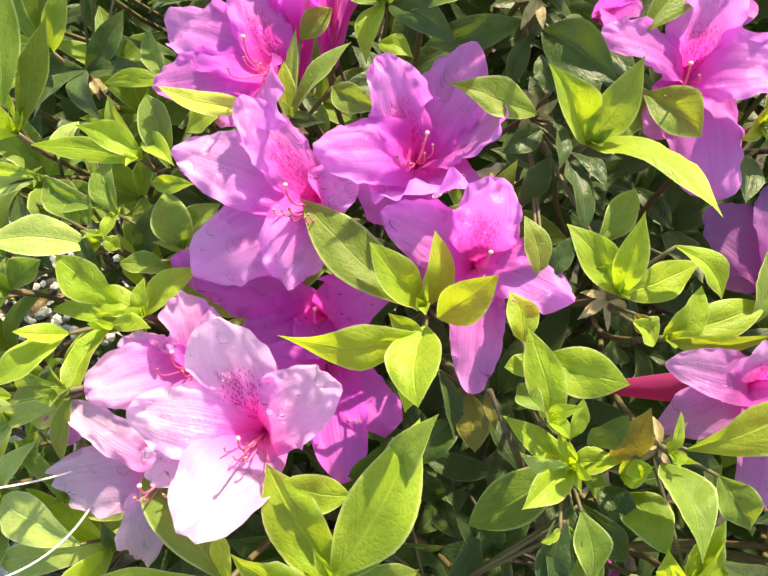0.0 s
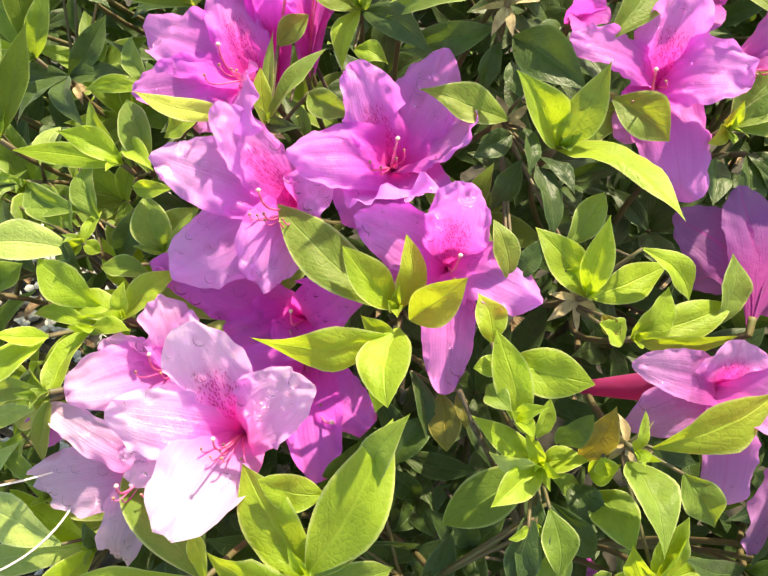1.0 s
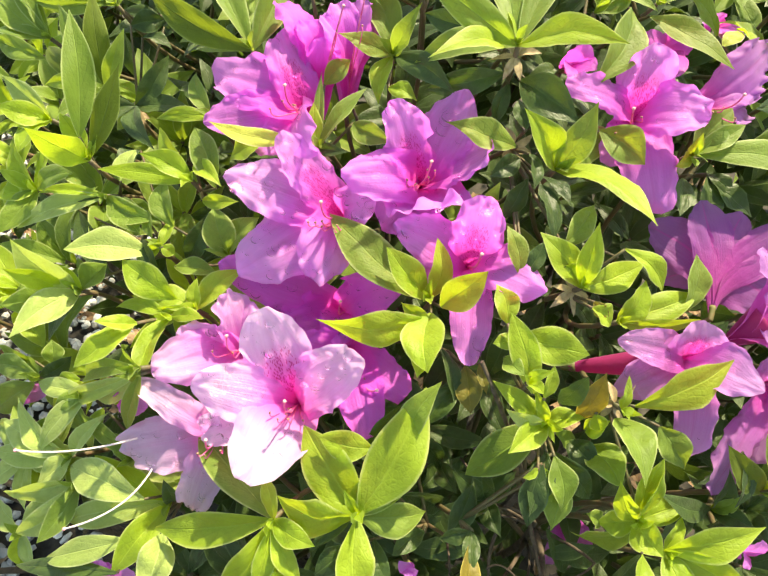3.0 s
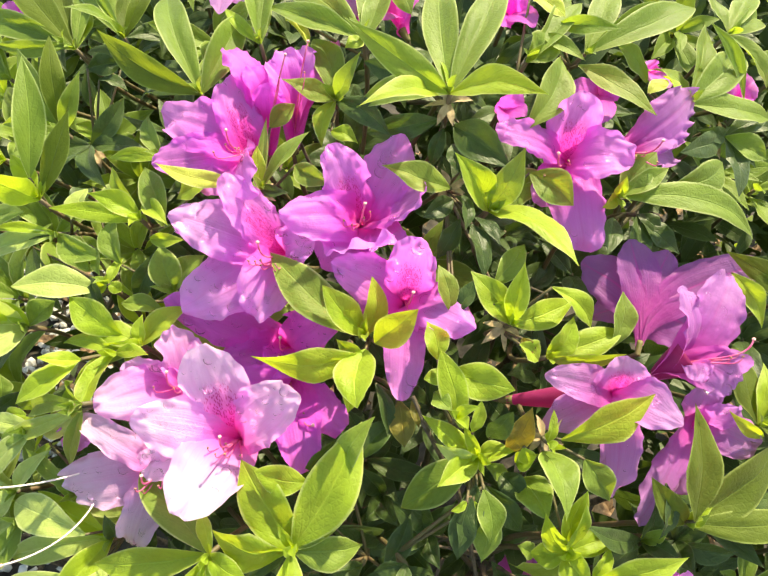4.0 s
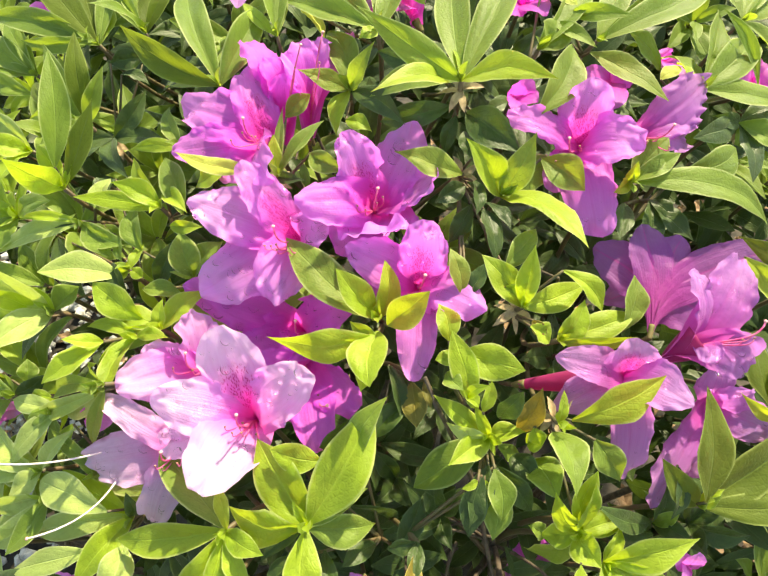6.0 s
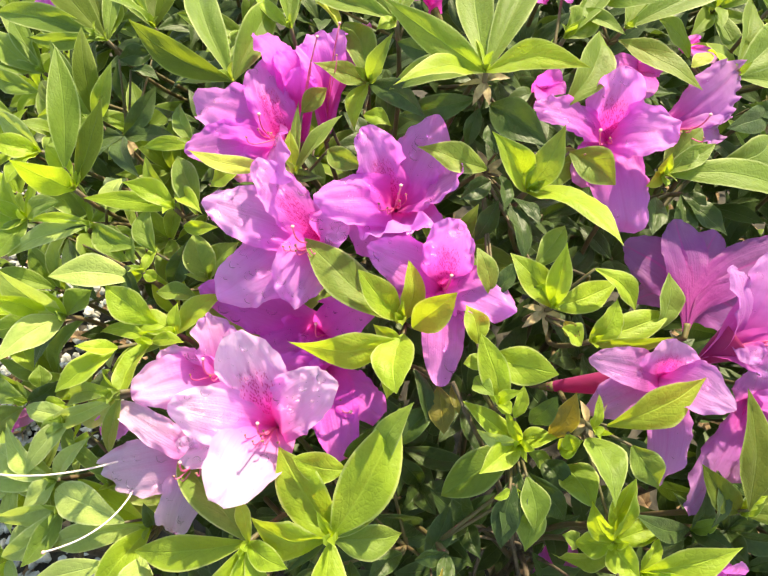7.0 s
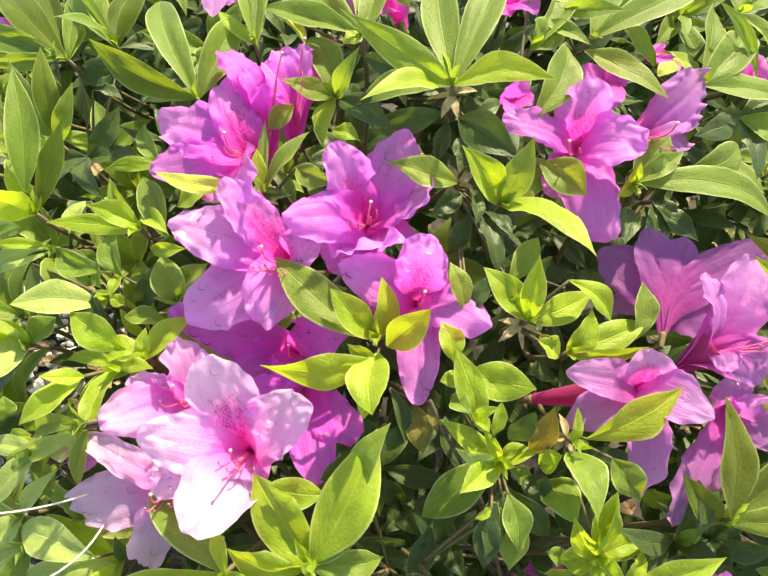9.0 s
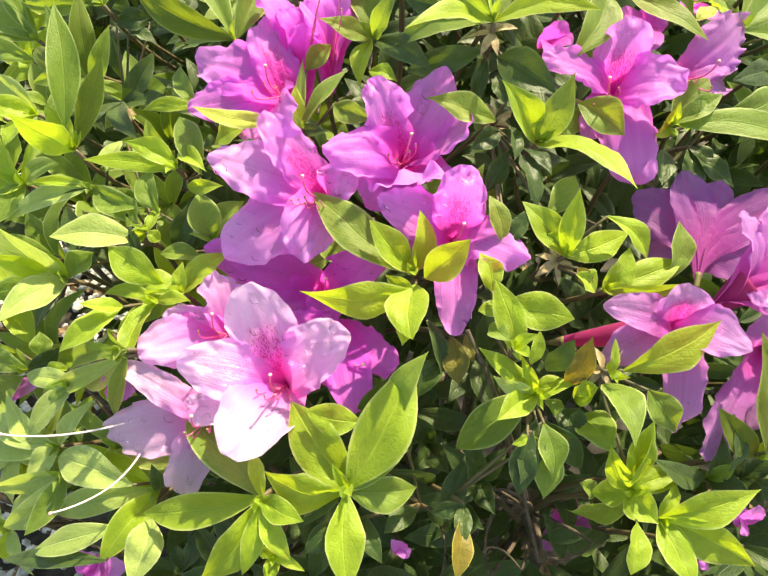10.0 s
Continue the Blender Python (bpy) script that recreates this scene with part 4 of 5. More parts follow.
shoot((0.0730, 0.1246, 0.5980), [
    leaf((0.0730, 0.1246, 0.5980), (0.0560, 0.1382, 0.6155), 0.0120, Y),
    leaf((0.0730, 0.1246, 0.5980), (0.0763, 0.1355, 0.6238), 0.0092, Y),
    leaf((0.0730, 0.1246, 0.5980), (0.1060, 0.1434, 0.5937), 0.0118, Y),
    leaf((0.0902, 0.1350, 0.6092), (0.1111, 0.1274, 0.5923), 0.0099, Y),
    leaf((0.0757, 0.1161, 0.5995), (0.0818, 0.1121, 0.5952), 0.0053, G),
    leaf((0.0744, 0.1135, 0.5990), (0.0837, 0.1105, 0.5915), 0.0088, Y),
    leaf((0.0651, 0.1286, 0.6063), (0.0705, 0.1289, 0.6028), 0.0047, Y),
], True)
shoot((0.0888, 0.1167, 0.5859), [
    leaf((0.0888, 0.1167, 0.5859), (0.1241, 0.1265, 0.5922), 0.0124, Y),
    leaf((0.0888, 0.1167, 0.5859), (0.1003, 0.1271, 0.5994), 0.0119, Y),
    leaf((0.1180, 0.1214, 0.5868), (0.1241, 0.1409, 0.6008), 0.0125, M),
    leaf((0.0888, 0.1167, 0.5859), (0.1223, 0.1166, 0.5882), 0.0067, Y),
])
shoot((0.1265, 0.1783, 0.6229), [
    leaf((0.1265, 0.1783, 0.6229), (0.2024, 0.1741, 0.6043), 0.0150, M, -20),
    leaf((0.1265, 0.1783, 0.6229), (0.1447, 0.1910, 0.6380), 0.0140, M),
    leaf((0.1265, 0.1783, 0.6229), (0.1491, 0.1858, 0.6340), 0.0085, M),
    leaf((0.1505, 0.1826, 0.6231), (0.1869, 0.2034, 0.6246), 0.0151, M),
    leaf((0.1265, 0.1783, 0.6229), (0.1270, 0.1767, 0.6348), 0.0054, Y),
    leaf((0.1265, 0.1783, 0.6229), (0.1268, 0.1712, 0.6220), 0.0042, Y),
    leaf((0.1265, 0.1783, 0.6229), (0.1180, 0.1705, 0.6228), 0.0063, Y),
])
shoot((0.1430, 0.1853, 0.6067), [
    leaf((0.1430, 0.1853, 0.6067), (0.1442, 0.1629, 0.5942), 0.0134, O),
    leaf((0.1295, 0.1799, 0.6088), (0.1201, 0.1563, 0.6075), 0.0107, O),
    leaf((0.1430, 0.1853, 0.6067), (0.1634, 0.1691, 0.5969), 0.0134, O),
    leaf((0.1430, 0.1853, 0.6067), (0.1529, 0.1766, 0.6023), 0.0099, O),
])
shoot((0.1925, 0.2217, 0.6265), [
    leaf((0.1925, 0.2217, 0.6265), (0.1929, 0.1906, 0.6137), 0.0147, O),
    leaf((0.1925, 0.2217, 0.6265), (0.1597, 0.1981, 0.6328), 0.0140, O),
    leaf((0.1925, 0.2217, 0.6265), (0.2235, 0.2367, 0.6282), 0.0120, O),
    leaf((0.1925, 0.2217, 0.6265), (0.2133, 0.2126, 0.6191), 0.0132, M),
    leaf((0.1925, 0.2217, 0.6265), (0.1697, 0.2118, 0.6365), 0.0092, O),
], True)
shoot((0.0495, 0.2013, 0.6593), [
    leaf((0.0495, 0.2013, 0.6593), (0.0041, 0.2022, 0.6914), 0.0127, M),
    leaf((0.0495, 0.2013, 0.6593), (0.0522, 0.2885, 0.6809), 0.0160, M),
    leaf((0.0495, 0.2013, 0.6593), (0.0823, 0.2786, 0.6799), 0.0154, M),
    leaf((0.0495, 0.2013, 0.6593), (0.0797, 0.1726, 0.6783), 0.0140, Y),
    leaf((0.0495, 0.2013, 0.6593), (0.0095, 0.2222, 0.6399), 0.0146, M),
    leaf((0.0495, 0.2013, 0.6593), (0.0454, 0.2350, 0.6647), 0.0068, Y),
    leaf((0.0460, 0.2017, 0.6469), (0.0140, 0.2123, 0.6327), 0.0135, O),
    leaf((0.0532, 0.2020, 0.6436), (0.0738, 0.1764, 0.6395), 0.0189, O),
    leaf((0.0375, 0.2243, 0.6551), (0.0136, 0.2323, 0.6581), 0.0122, O),
], True)
shoot((0.0135, 0.2472, 0.6612), [
    leaf((0.0135, 0.2472, 0.6612), (-0.0299, 0.2944, 0.6682), 0.0152, M),
    leaf((0.0135, 0.2472, 0.6612), (-0.0359, 0.2848, 0.6612), 0.0128, M),
    leaf((0.0135, 0.2472, 0.6612), (0.0243, 0.2882, 0.6776), 0.0121, M),
    leaf((0.0135, 0.2472, 0.6612), (0.0111, 0.2954, 0.6773), 0.0118, M),
    leaf((0.0135, 0.2472, 0.6612), (0.0047, 0.2409, 0.6608), 0.0081, Y),
    leaf((-0.0255, 0.2774, 0.6607), (-0.0124, 0.2555, 0.6549), 0.0095, L),
    leaf((0.0278, 0.2844, 0.6744), (0.0362, 0.2540, 0.6707), 0.0116, M),
])
shoot((0.0003, 0.2319, 0.6387), [
    leaf((0.0003, 0.2319, 0.6387), (-0.0110, 0.2617, 0.6575), 0.0144, M),
    leaf((0.0003, 0.2319, 0.6387), (0.0113, 0.2296, 0.6642), 0.0089, M),
    leaf((0.0003, 0.2319, 0.6387), (-0.0243, 0.2300, 0.6505), 0.0095, M),
    leaf((0.0003, 0.2319, 0.6387), (0.0261, 0.2002, 0.6382), 0.0132, O),
    leaf((0.0003, 0.2319, 0.6387), (-0.0071, 0.2115, 0.6269), 0.0095, Y),
    leaf((-0.0019, 0.2177, 0.6306), (0.0106, 0.2090, 0.6297), 0.0085, Y),
])
shoot((-0.0329, 0.1893, 0.6180), [
    leaf((-0.0310, 0.2213, 0.6299), (-0.0188, 0.2280, 0.6387), 0.0091, M),
    leaf((-0.0329, 0.1893, 0.6180), (-0.0323, 0.2230, 0.6354), 0.0053, M),
    leaf((-0.0329, 0.1893, 0.6180), (-0.0119, 0.2083, 0.6370), 0.0074, M),
    leaf((-0.0329, 0.1893, 0.6180), (-0.0348, 0.2017, 0.6328), 0.0065, Y),
    leaf((-0.0179, 0.1962, 0.6260), (-0.0011, 0.1787, 0.6300), 0.0097, M),
    leaf((-0.0329, 0.1893, 0.6180), (-0.0204, 0.1792, 0.6233), 0.0064, O),
], True)
shoot((0.0506, 0.1785, 0.6267), [
    leaf((0.0506, 0.1785, 0.6267), (0.0212, 0.1786, 0.6399), 0.0131, M),
    leaf((0.0511, 0.1713, 0.6260), (0.0372, 0.1604, 0.6249), 0.0101, O),
    leaf((0.0536, 0.1627, 0.6226), (0.0444, 0.1534, 0.6079), 0.0110, O),
    leaf((0.0552, 0.1724, 0.6276), (0.0549, 0.1553, 0.6225), 0.0081, O),
    leaf((0.0599, 0.1641, 0.6225), (0.0688, 0.1478, 0.6226), 0.0068, O),
    leaf((0.0586, 0.1609, 0.6214), (0.0624, 0.1370, 0.6143), 0.0111, O),
    leaf((0.0476, 0.1262, 0.6037), (0.0429, 0.1386, 0.6187), 0.0084, M),
    leaf((0.0655, 0.1353, 0.6103), (0.0823, 0.1565, 0.6141), 0.0100, M),
    leaf((0.0496, 0.1262, 0.6036), (0.0574, 0.1352, 0.6136), 0.0077, O),
    leaf((0.0547, 0.1821, 0.6329), (0.0521, 0.1934, 0.6400), 0.0104, O),
], True)
shoot((0.1170, 0.2367, 0.6611), [
    leaf((0.1170, 0.2367, 0.6611), (0.1833, 0.2761, 0.6697), 0.0163, M),
    leaf((0.1058, 0.2531, 0.6674), (0.1300, 0.2353, 0.6742), 0.0084, M),
    leaf((0.0976, 0.2479, 0.6651), (0.1150, 0.2294, 0.6622), 0.0075, M),
    leaf((0.1124, 0.2294, 0.6590), (0.1448, 0.2033, 0.6492), 0.0130, M, 20),
    leaf((0.0835, 0.1965, 0.6450), (0.1051, 0.2324, 0.6633), 0.0165, M),
    leaf((0.1170, 0.2367, 0.6611), (0.1394, 0.2851, 0.6785), 0.0139, M),
    leaf((0.1170, 0.2367, 0.6611), (0.1676, 0.2775, 0.6696), 0.0084, M),
])
shoot((0.0885, 0.2319, 0.6590), [
    leaf((0.0954, 0.2712, 0.6736), (0.1099, 0.2538, 0.6705), 0.0101, L),
    leaf((0.0885, 0.2319, 0.6590), (0.1000, 0.2472, 0.6677), 0.0156, M),
    leaf((0.0885, 0.2319, 0.6590), (0.1207, 0.2697, 0.6753), 0.0114, M),
    leaf((0.0885, 0.2319, 0.6590), (0.1181, 0.2827, 0.6794), 0.0092, M),
])
shoot((0.1681, 0.2235, 0.6434), [
    leaf((0.1681, 0.2235, 0.6434), (0.1909, 0.2739, 0.6628), 0.0146, M),
    leaf((0.1681, 0.2235, 0.6434), (0.2062, 0.2595, 0.6529), 0.0179, M),
    leaf((0.2042, 0.2373, 0.6375), (0.1797, 0.2487, 0.6724), 0.0069, M),
    leaf((0.1681, 0.2235, 0.6434), (0.2196, 0.2322, 0.6305), 0.0150, M),
    leaf((0.1681, 0.2235, 0.6434), (0.1634, 0.2680, 0.6411), 0.0135, M),
    leaf((0.1477, 0.2248, 0.6478), (0.1591, 0.2338, 0.6502), 0.0077, L),
    leaf((0.1617, 0.2190, 0.6474), (0.1611, 0.2416, 0.6485), 0.0059, Y),
    leaf((0.1573, 0.2485, 0.6408), (0.1341, 0.2479, 0.6638), 0.0117, M),
])
shoot((0.1983, 0.2645, 0.6593), [
    leaf((0.1983, 0.2645, 0.6593), (0.2244, 0.2517, 0.6372), 0.0132, M),
    leaf((0.1983, 0.2645, 0.6593), (0.1875, 0.2941, 0.6727), 0.0113, M),
    leaf((0.1983, 0.2645, 0.6593), (0.2266, 0.3049, 0.6634), 0.0126, M),
    leaf((0.1983, 0.2645, 0.6593), (0.2300, 0.2908, 0.6563), 0.0125, M),
])
shoot((0.2450, 0.2774, 0.6357), [
    leaf((0.2450, 0.2774, 0.6357), (0.2495, 0.3281, 0.6570), 0.0162, M),
    leaf((0.2450, 0.2774, 0.6357), (0.2197, 0.2671, 0.6465), 0.0112, M),
    leaf((0.2450, 0.2774, 0.6357), (0.2910, 0.3488, 0.6431), 0.0141, M),
    leaf((0.2450, 0.2774, 0.6357), (0.2207, 0.2373, 0.6306), 0.0100, M),
])
shoot((0.2228, 0.1561, 0.5831), [
    leaf((0.2228, 0.1561, 0.5831), (0.1806, 0.1614, 0.6041), 0.0136, D),
    leaf((0.1743, 0.1480, 0.6043), (0.1904, 0.1334, 0.5839), 0.0092, Y),
    leaf((0.2228, 0.1561, 0.5831), (0.2151, 0.1766, 0.6010), 0.0135, D),
    leaf((0.2228, 0.1561, 0.5831), (0.1939, 0.1440, 0.5942), 0.0087, D),
])
shoot((0.0268, 0.1020, 0.5719), [
    leaf((0.0268, 0.1023, 0.5769), (0.0284, 0.0869, 0.5662), 0.0104, G),
    leaf((0.0172, 0.1081, 0.5806), (0.0221, 0.0899, 0.5674), 0.0078, O),
    leaf((0.0248, 0.0973, 0.5687), (0.0100, 0.0849, 0.5609), 0.0117, O),
    leaf((0.0327, 0.1031, 0.5771), (0.0341, 0.0906, 0.5745), 0.0038, G),
])
shoot((0.0285, 0.0525, 0.5354), [
    leaf((0.0285, 0.0525, 0.5354), (0.0262, 0.0356, 0.5362), 0.0078, O),
    leaf((0.0266, 0.0464, 0.5362), (0.0227, 0.0252, 0.5306), 0.0084, G),
    leaf((0.0285, 0.0525, 0.5354), (0.0159, 0.0497, 0.5340), 0.0076, O),
    leaf((0.0532, 0.0664, 0.5644), (0.0477, 0.0484, 0.5484), 0.0120, O),
    leaf((0.0582, 0.0670, 0.5578), (0.0577, 0.0481, 0.5453), 0.0122, M),
    leaf((0.0603, 0.0734, 0.5595), (0.0753, 0.0599, 0.5449), 0.0114, O),
])
shoot((-0.1757, 0.1091, 0.4873), [
    leaf((-0.1757, 0.1091, 0.4873), (-0.1491, 0.1263, 0.5215), 0.0086, H),
    leaf((-0.1757, 0.1091, 0.4873), (-0.1977, 0.1270, 0.4906), 0.0089, H),
    leaf((-0.1757, 0.1091, 0.4873), (-0.1869, 0.0961, 0.4779), 0.0097, Y),
    leaf((-0.1757, 0.1091, 0.4873), (-0.1987, 0.1103, 0.4794), 0.0098, H),
    leaf((-0.1757, 0.1091, 0.4873), (-0.1498, 0.1039, 0.5082), 0.0071, H),
    leaf((-0.1757, 0.1091, 0.4873), (-0.1597, 0.0917, 0.4894), 0.0071, Y),
])
shoot((-0.1781, 0.0775, 0.4766), [
    leaf((-0.1781, 0.0775, 0.4766), (-0.1464, 0.0874, 0.5004), 0.0103, H),
    leaf((-0.1781, 0.0775, 0.4766), (-0.1996, 0.0973, 0.4714), 0.0107, H),
    leaf((-0.1781, 0.0775, 0.4766), (-0.1786, 0.0652, 0.4651), 0.0094, Y),
    leaf((-0.1781, 0.0775, 0.4766), (-0.1658, 0.0572, 0.4673), 0.0093, H),
    leaf((-0.1457, 0.1072, 0.5000), (-0.1523, 0.1416, 0.4869), 0.0085, H),
])
shoot((-0.2107, 0.4473, 0.6323), [
    leaf((-0.2107, 0.4473, 0.6323), (-0.1465, 0.3597, 0.6499), 0.0145, D),
    leaf((-0.2107, 0.4473, 0.6323), (-0.2401, 0.4301, 0.6188), 0.0131, M),
    leaf((-0.2107, 0.4473, 0.6323), (-0.2199, 0.4136, 0.6120), 0.0114, D),
])
shoot((-0.1483, 0.0985, 0.5123), [
    leaf((-0.1483, 0.0985, 0.5123), (-0.1269, 0.1053, 0.5386), 0.0083, H),
    leaf((-0.1483, 0.0985, 0.5123), (-0.1906, 0.1207, 0.5074), 0.0144, H),
    leaf((-0.1483, 0.0985, 0.5123), (-0.1952, 0.1096, 0.4978), 0.0121, H),
    leaf((-0.1483, 0.0985, 0.5123), (-0.1795, 0.1263, 0.5187), 0.0101, H),
    leaf((-0.1483, 0.0985, 0.5123), (-0.1643, 0.0874, 0.5045), 0.0112, H),
])
shoot((-0.1386, 0.1180, 0.5359), [
    leaf((-0.1386, 0.1180, 0.5359), (-0.1651, 0.0997, 0.5123), 0.0112, H),
    leaf((-0.1386, 0.1180, 0.5359), (-0.1571, 0.1136, 0.5259), 0.0080, M),
    leaf((-0.1386, 0.1180, 0.5359), (-0.1704, 0.1302, 0.5272), 0.0091, H),
])
shoot((-0.1426, 0.0871, 0.5089), [
    leaf((-0.1426, 0.0871, 0.5089), (-0.1772, 0.0708, 0.4868), 0.0124, H),
    leaf((-0.1426, 0.0871, 0.5089), (-0.1892, 0.0886, 0.4900), 0.0118, H),
    leaf((-0.1426, 0.0871, 0.5089), (-0.1604, 0.0651, 0.4944), 0.0109, M),
])
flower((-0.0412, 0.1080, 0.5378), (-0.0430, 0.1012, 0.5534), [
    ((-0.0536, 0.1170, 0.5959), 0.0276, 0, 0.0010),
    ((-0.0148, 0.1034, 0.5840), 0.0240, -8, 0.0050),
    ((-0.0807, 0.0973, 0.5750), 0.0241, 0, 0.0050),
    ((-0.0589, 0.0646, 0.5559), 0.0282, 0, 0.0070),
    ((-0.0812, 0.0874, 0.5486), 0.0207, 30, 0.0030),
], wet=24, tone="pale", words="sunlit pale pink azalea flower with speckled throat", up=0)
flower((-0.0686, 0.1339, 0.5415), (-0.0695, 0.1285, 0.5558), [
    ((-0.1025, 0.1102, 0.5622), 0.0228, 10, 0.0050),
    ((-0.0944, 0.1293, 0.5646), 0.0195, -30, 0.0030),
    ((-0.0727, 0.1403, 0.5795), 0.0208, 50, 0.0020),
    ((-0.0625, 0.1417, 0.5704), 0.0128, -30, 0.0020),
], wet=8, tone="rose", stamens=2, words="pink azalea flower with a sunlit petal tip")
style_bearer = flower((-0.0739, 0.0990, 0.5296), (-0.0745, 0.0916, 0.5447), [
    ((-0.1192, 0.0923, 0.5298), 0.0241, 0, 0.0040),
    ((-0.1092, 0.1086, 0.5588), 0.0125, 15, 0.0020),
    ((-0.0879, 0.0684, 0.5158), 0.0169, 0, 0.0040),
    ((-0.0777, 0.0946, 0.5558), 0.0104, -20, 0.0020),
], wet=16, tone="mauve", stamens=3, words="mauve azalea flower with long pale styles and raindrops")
long_style(style_bearer, (-0.1047, 0.0971, 0.5352), (-0.1304, 0.0816, 0.5434), (-0.1497, 0.0794, 0.5549))
long_style(style_bearer, (-0.1029, 0.0902, 0.5286), (-0.1056, 0.0640, 0.5312), (-0.1314, 0.0566, 0.5334))
flower((-0.0199, 0.1728, 0.5895), (-0.0245, 0.1641, 0.6031), [
    ((-0.0716, 0.1754, 0.6149), 0.0243, 8, 0.0040),
    ((-0.0487, 0.1821, 0.6300), 0.0188, 16, 0.0010),
    ((-0.0681, 0.1507, 0.5815), 0.0303, 0, 0.0050),
    ((-0.0343, 0.1361, 0.5892), 0.0238, -10, 0.0070),
    ((-0.0084, 0.1613, 0.6126), 0.0185, 0, 0.0070),
], wet=30, tone="candy", stamens=7, words="magenta-pink azalea flower covered with raindrops", up=1)
flower((0.0122, 0.1853, 0.5969), (0.0114, 0.1763, 0.6118), [
    ((-0.0005, 0.1857, 0.6438), 0.0207, 12, 0.0000),
    ((0.0306, 0.2004, 0.6365), 0.0269, -15, 0.0020),
    ((-0.0220, 0.1613, 0.6242), 0.0228, 0, 0.0080),
    ((0.0397, 0.1704, 0.6345), 0.0191, -45, -0.0060),
    ((0.0135, 0.1450, 0.6248), 0.0343, 0, -0.0100),
    ((-0.0030, 0.1527, 0.6032), 0.0254, 0, 0.0020),
], wet=14, tone="pink", stamens=6, up=0)
flower((0.0319, 0.1484, 0.5819), (0.0306, 0.1413, 0.5973), [
    ((0.0334, 0.1429, 0.6298), 0.0202, -8, 0.0010),
    ((-0.0002, 0.1473, 0.6108), 0.0202, 8, 0.0040),
    ((0.0562, 0.1177, 0.6027), 0.0207, -12, 0.0070),
    ((0.0270, 0.0998, 0.5805), 0.0173, 0, 0.0060),
    ((0.0096, 0.1408, 0.5856), 0.0181, 0, -0.0020),
], wet=14, stamens=1, reach=.012, up=0)
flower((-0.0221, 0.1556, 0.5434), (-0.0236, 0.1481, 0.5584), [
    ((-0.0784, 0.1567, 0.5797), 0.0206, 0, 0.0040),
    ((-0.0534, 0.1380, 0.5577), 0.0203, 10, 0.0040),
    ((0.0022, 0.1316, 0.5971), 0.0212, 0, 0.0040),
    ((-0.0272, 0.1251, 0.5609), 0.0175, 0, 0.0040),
], wet=18, tone="deep", stamens=1, words="magenta azalea flower under others, its colour deepened for their shade")
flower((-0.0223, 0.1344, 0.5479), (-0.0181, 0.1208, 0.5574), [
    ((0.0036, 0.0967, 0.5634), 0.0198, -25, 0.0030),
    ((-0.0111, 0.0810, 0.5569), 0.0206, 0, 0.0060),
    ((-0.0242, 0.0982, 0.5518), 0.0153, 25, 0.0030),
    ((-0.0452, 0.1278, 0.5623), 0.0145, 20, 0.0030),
], tone="deep", stamens=2, words="magenta azalea flower under others, its colour deepened for their shade")
flower((-0.0387, 0.2199, 0.6130), (-0.0420, 0.2107, 0.6261), [
    ((-0.0822, 0.2321, 0.6288), 0.0260, 10, 0.0060),
    ((-0.0523, 0.2428, 0.6439), 0.0205, 15, 0.0030),
    ((-0.0336, 0.1712, 0.6274), 0.0187, 50, 0.0060),
    ((-0.0852, 0.2078, 0.6190), 0.0197, 0, 0.0020),
    ((-0.0621, 0.1947, 0.6120), 0.0209, 0, 0.0010),
], wet=7, stamens=4, up=1)
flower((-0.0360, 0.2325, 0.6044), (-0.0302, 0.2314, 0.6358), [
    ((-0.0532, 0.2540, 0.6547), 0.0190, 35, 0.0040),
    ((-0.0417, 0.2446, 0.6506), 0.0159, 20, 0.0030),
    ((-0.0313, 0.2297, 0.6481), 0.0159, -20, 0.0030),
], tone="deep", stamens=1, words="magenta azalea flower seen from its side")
flower((-0.0214, 0.2301, 0.6129), (-0.0186, 0.2345, 0.6368), [
    ((-0.0246, 0.2483, 0.6568), 0.0175, 10, 0.0030),
    ((-0.0121, 0.2495, 0.6574), 0.0188, -35, 0.0030),
    ((-0.0320, 0.2414, 0.6523), 0.0175, 35, 0.0030),
    ((0.0012, 0.2595, 0.6540), 0.0122, -10, 0.0020),
], tone="pink", stamens=1, words="magenta azalea flower seen from its side")
flower((0.1127, 0.2084, 0.6177), (0.1045, 0.1978, 0.6292), [
    ((0.1097, 0.2050, 0.6589), 0.0230, 0, 0.0010),
    ((0.0692, 0.1926, 0.6482), 0.0150, 10, 0.0070),
    ((0.1306, 0.1824, 0.6398), 0.0230, -5, 0.0070),
    ((0.1115, 0.1604, 0.6046), 0.0254, 0, 0.0080),
    ((0.0920, 0.1797, 0.6164), 0.0164, 0, 0.0040),
], wet=12, stamens=2, up=0)
flower((0.1336, 0.2073, 0.6237), (0.1343, 0.1959, 0.6377), [
    ((0.1688, 0.2239, 0.6477), 0.0212, 20, 0.0040),
    ((0.1675, 0.2144, 0.6357), 0.0156, -10, 0.0030),
    ((0.1614, 0.2058, 0.6255), 0.0171, -10, 0.0030),
], wet=2, tone="violet", stamens=3, reach=.014)
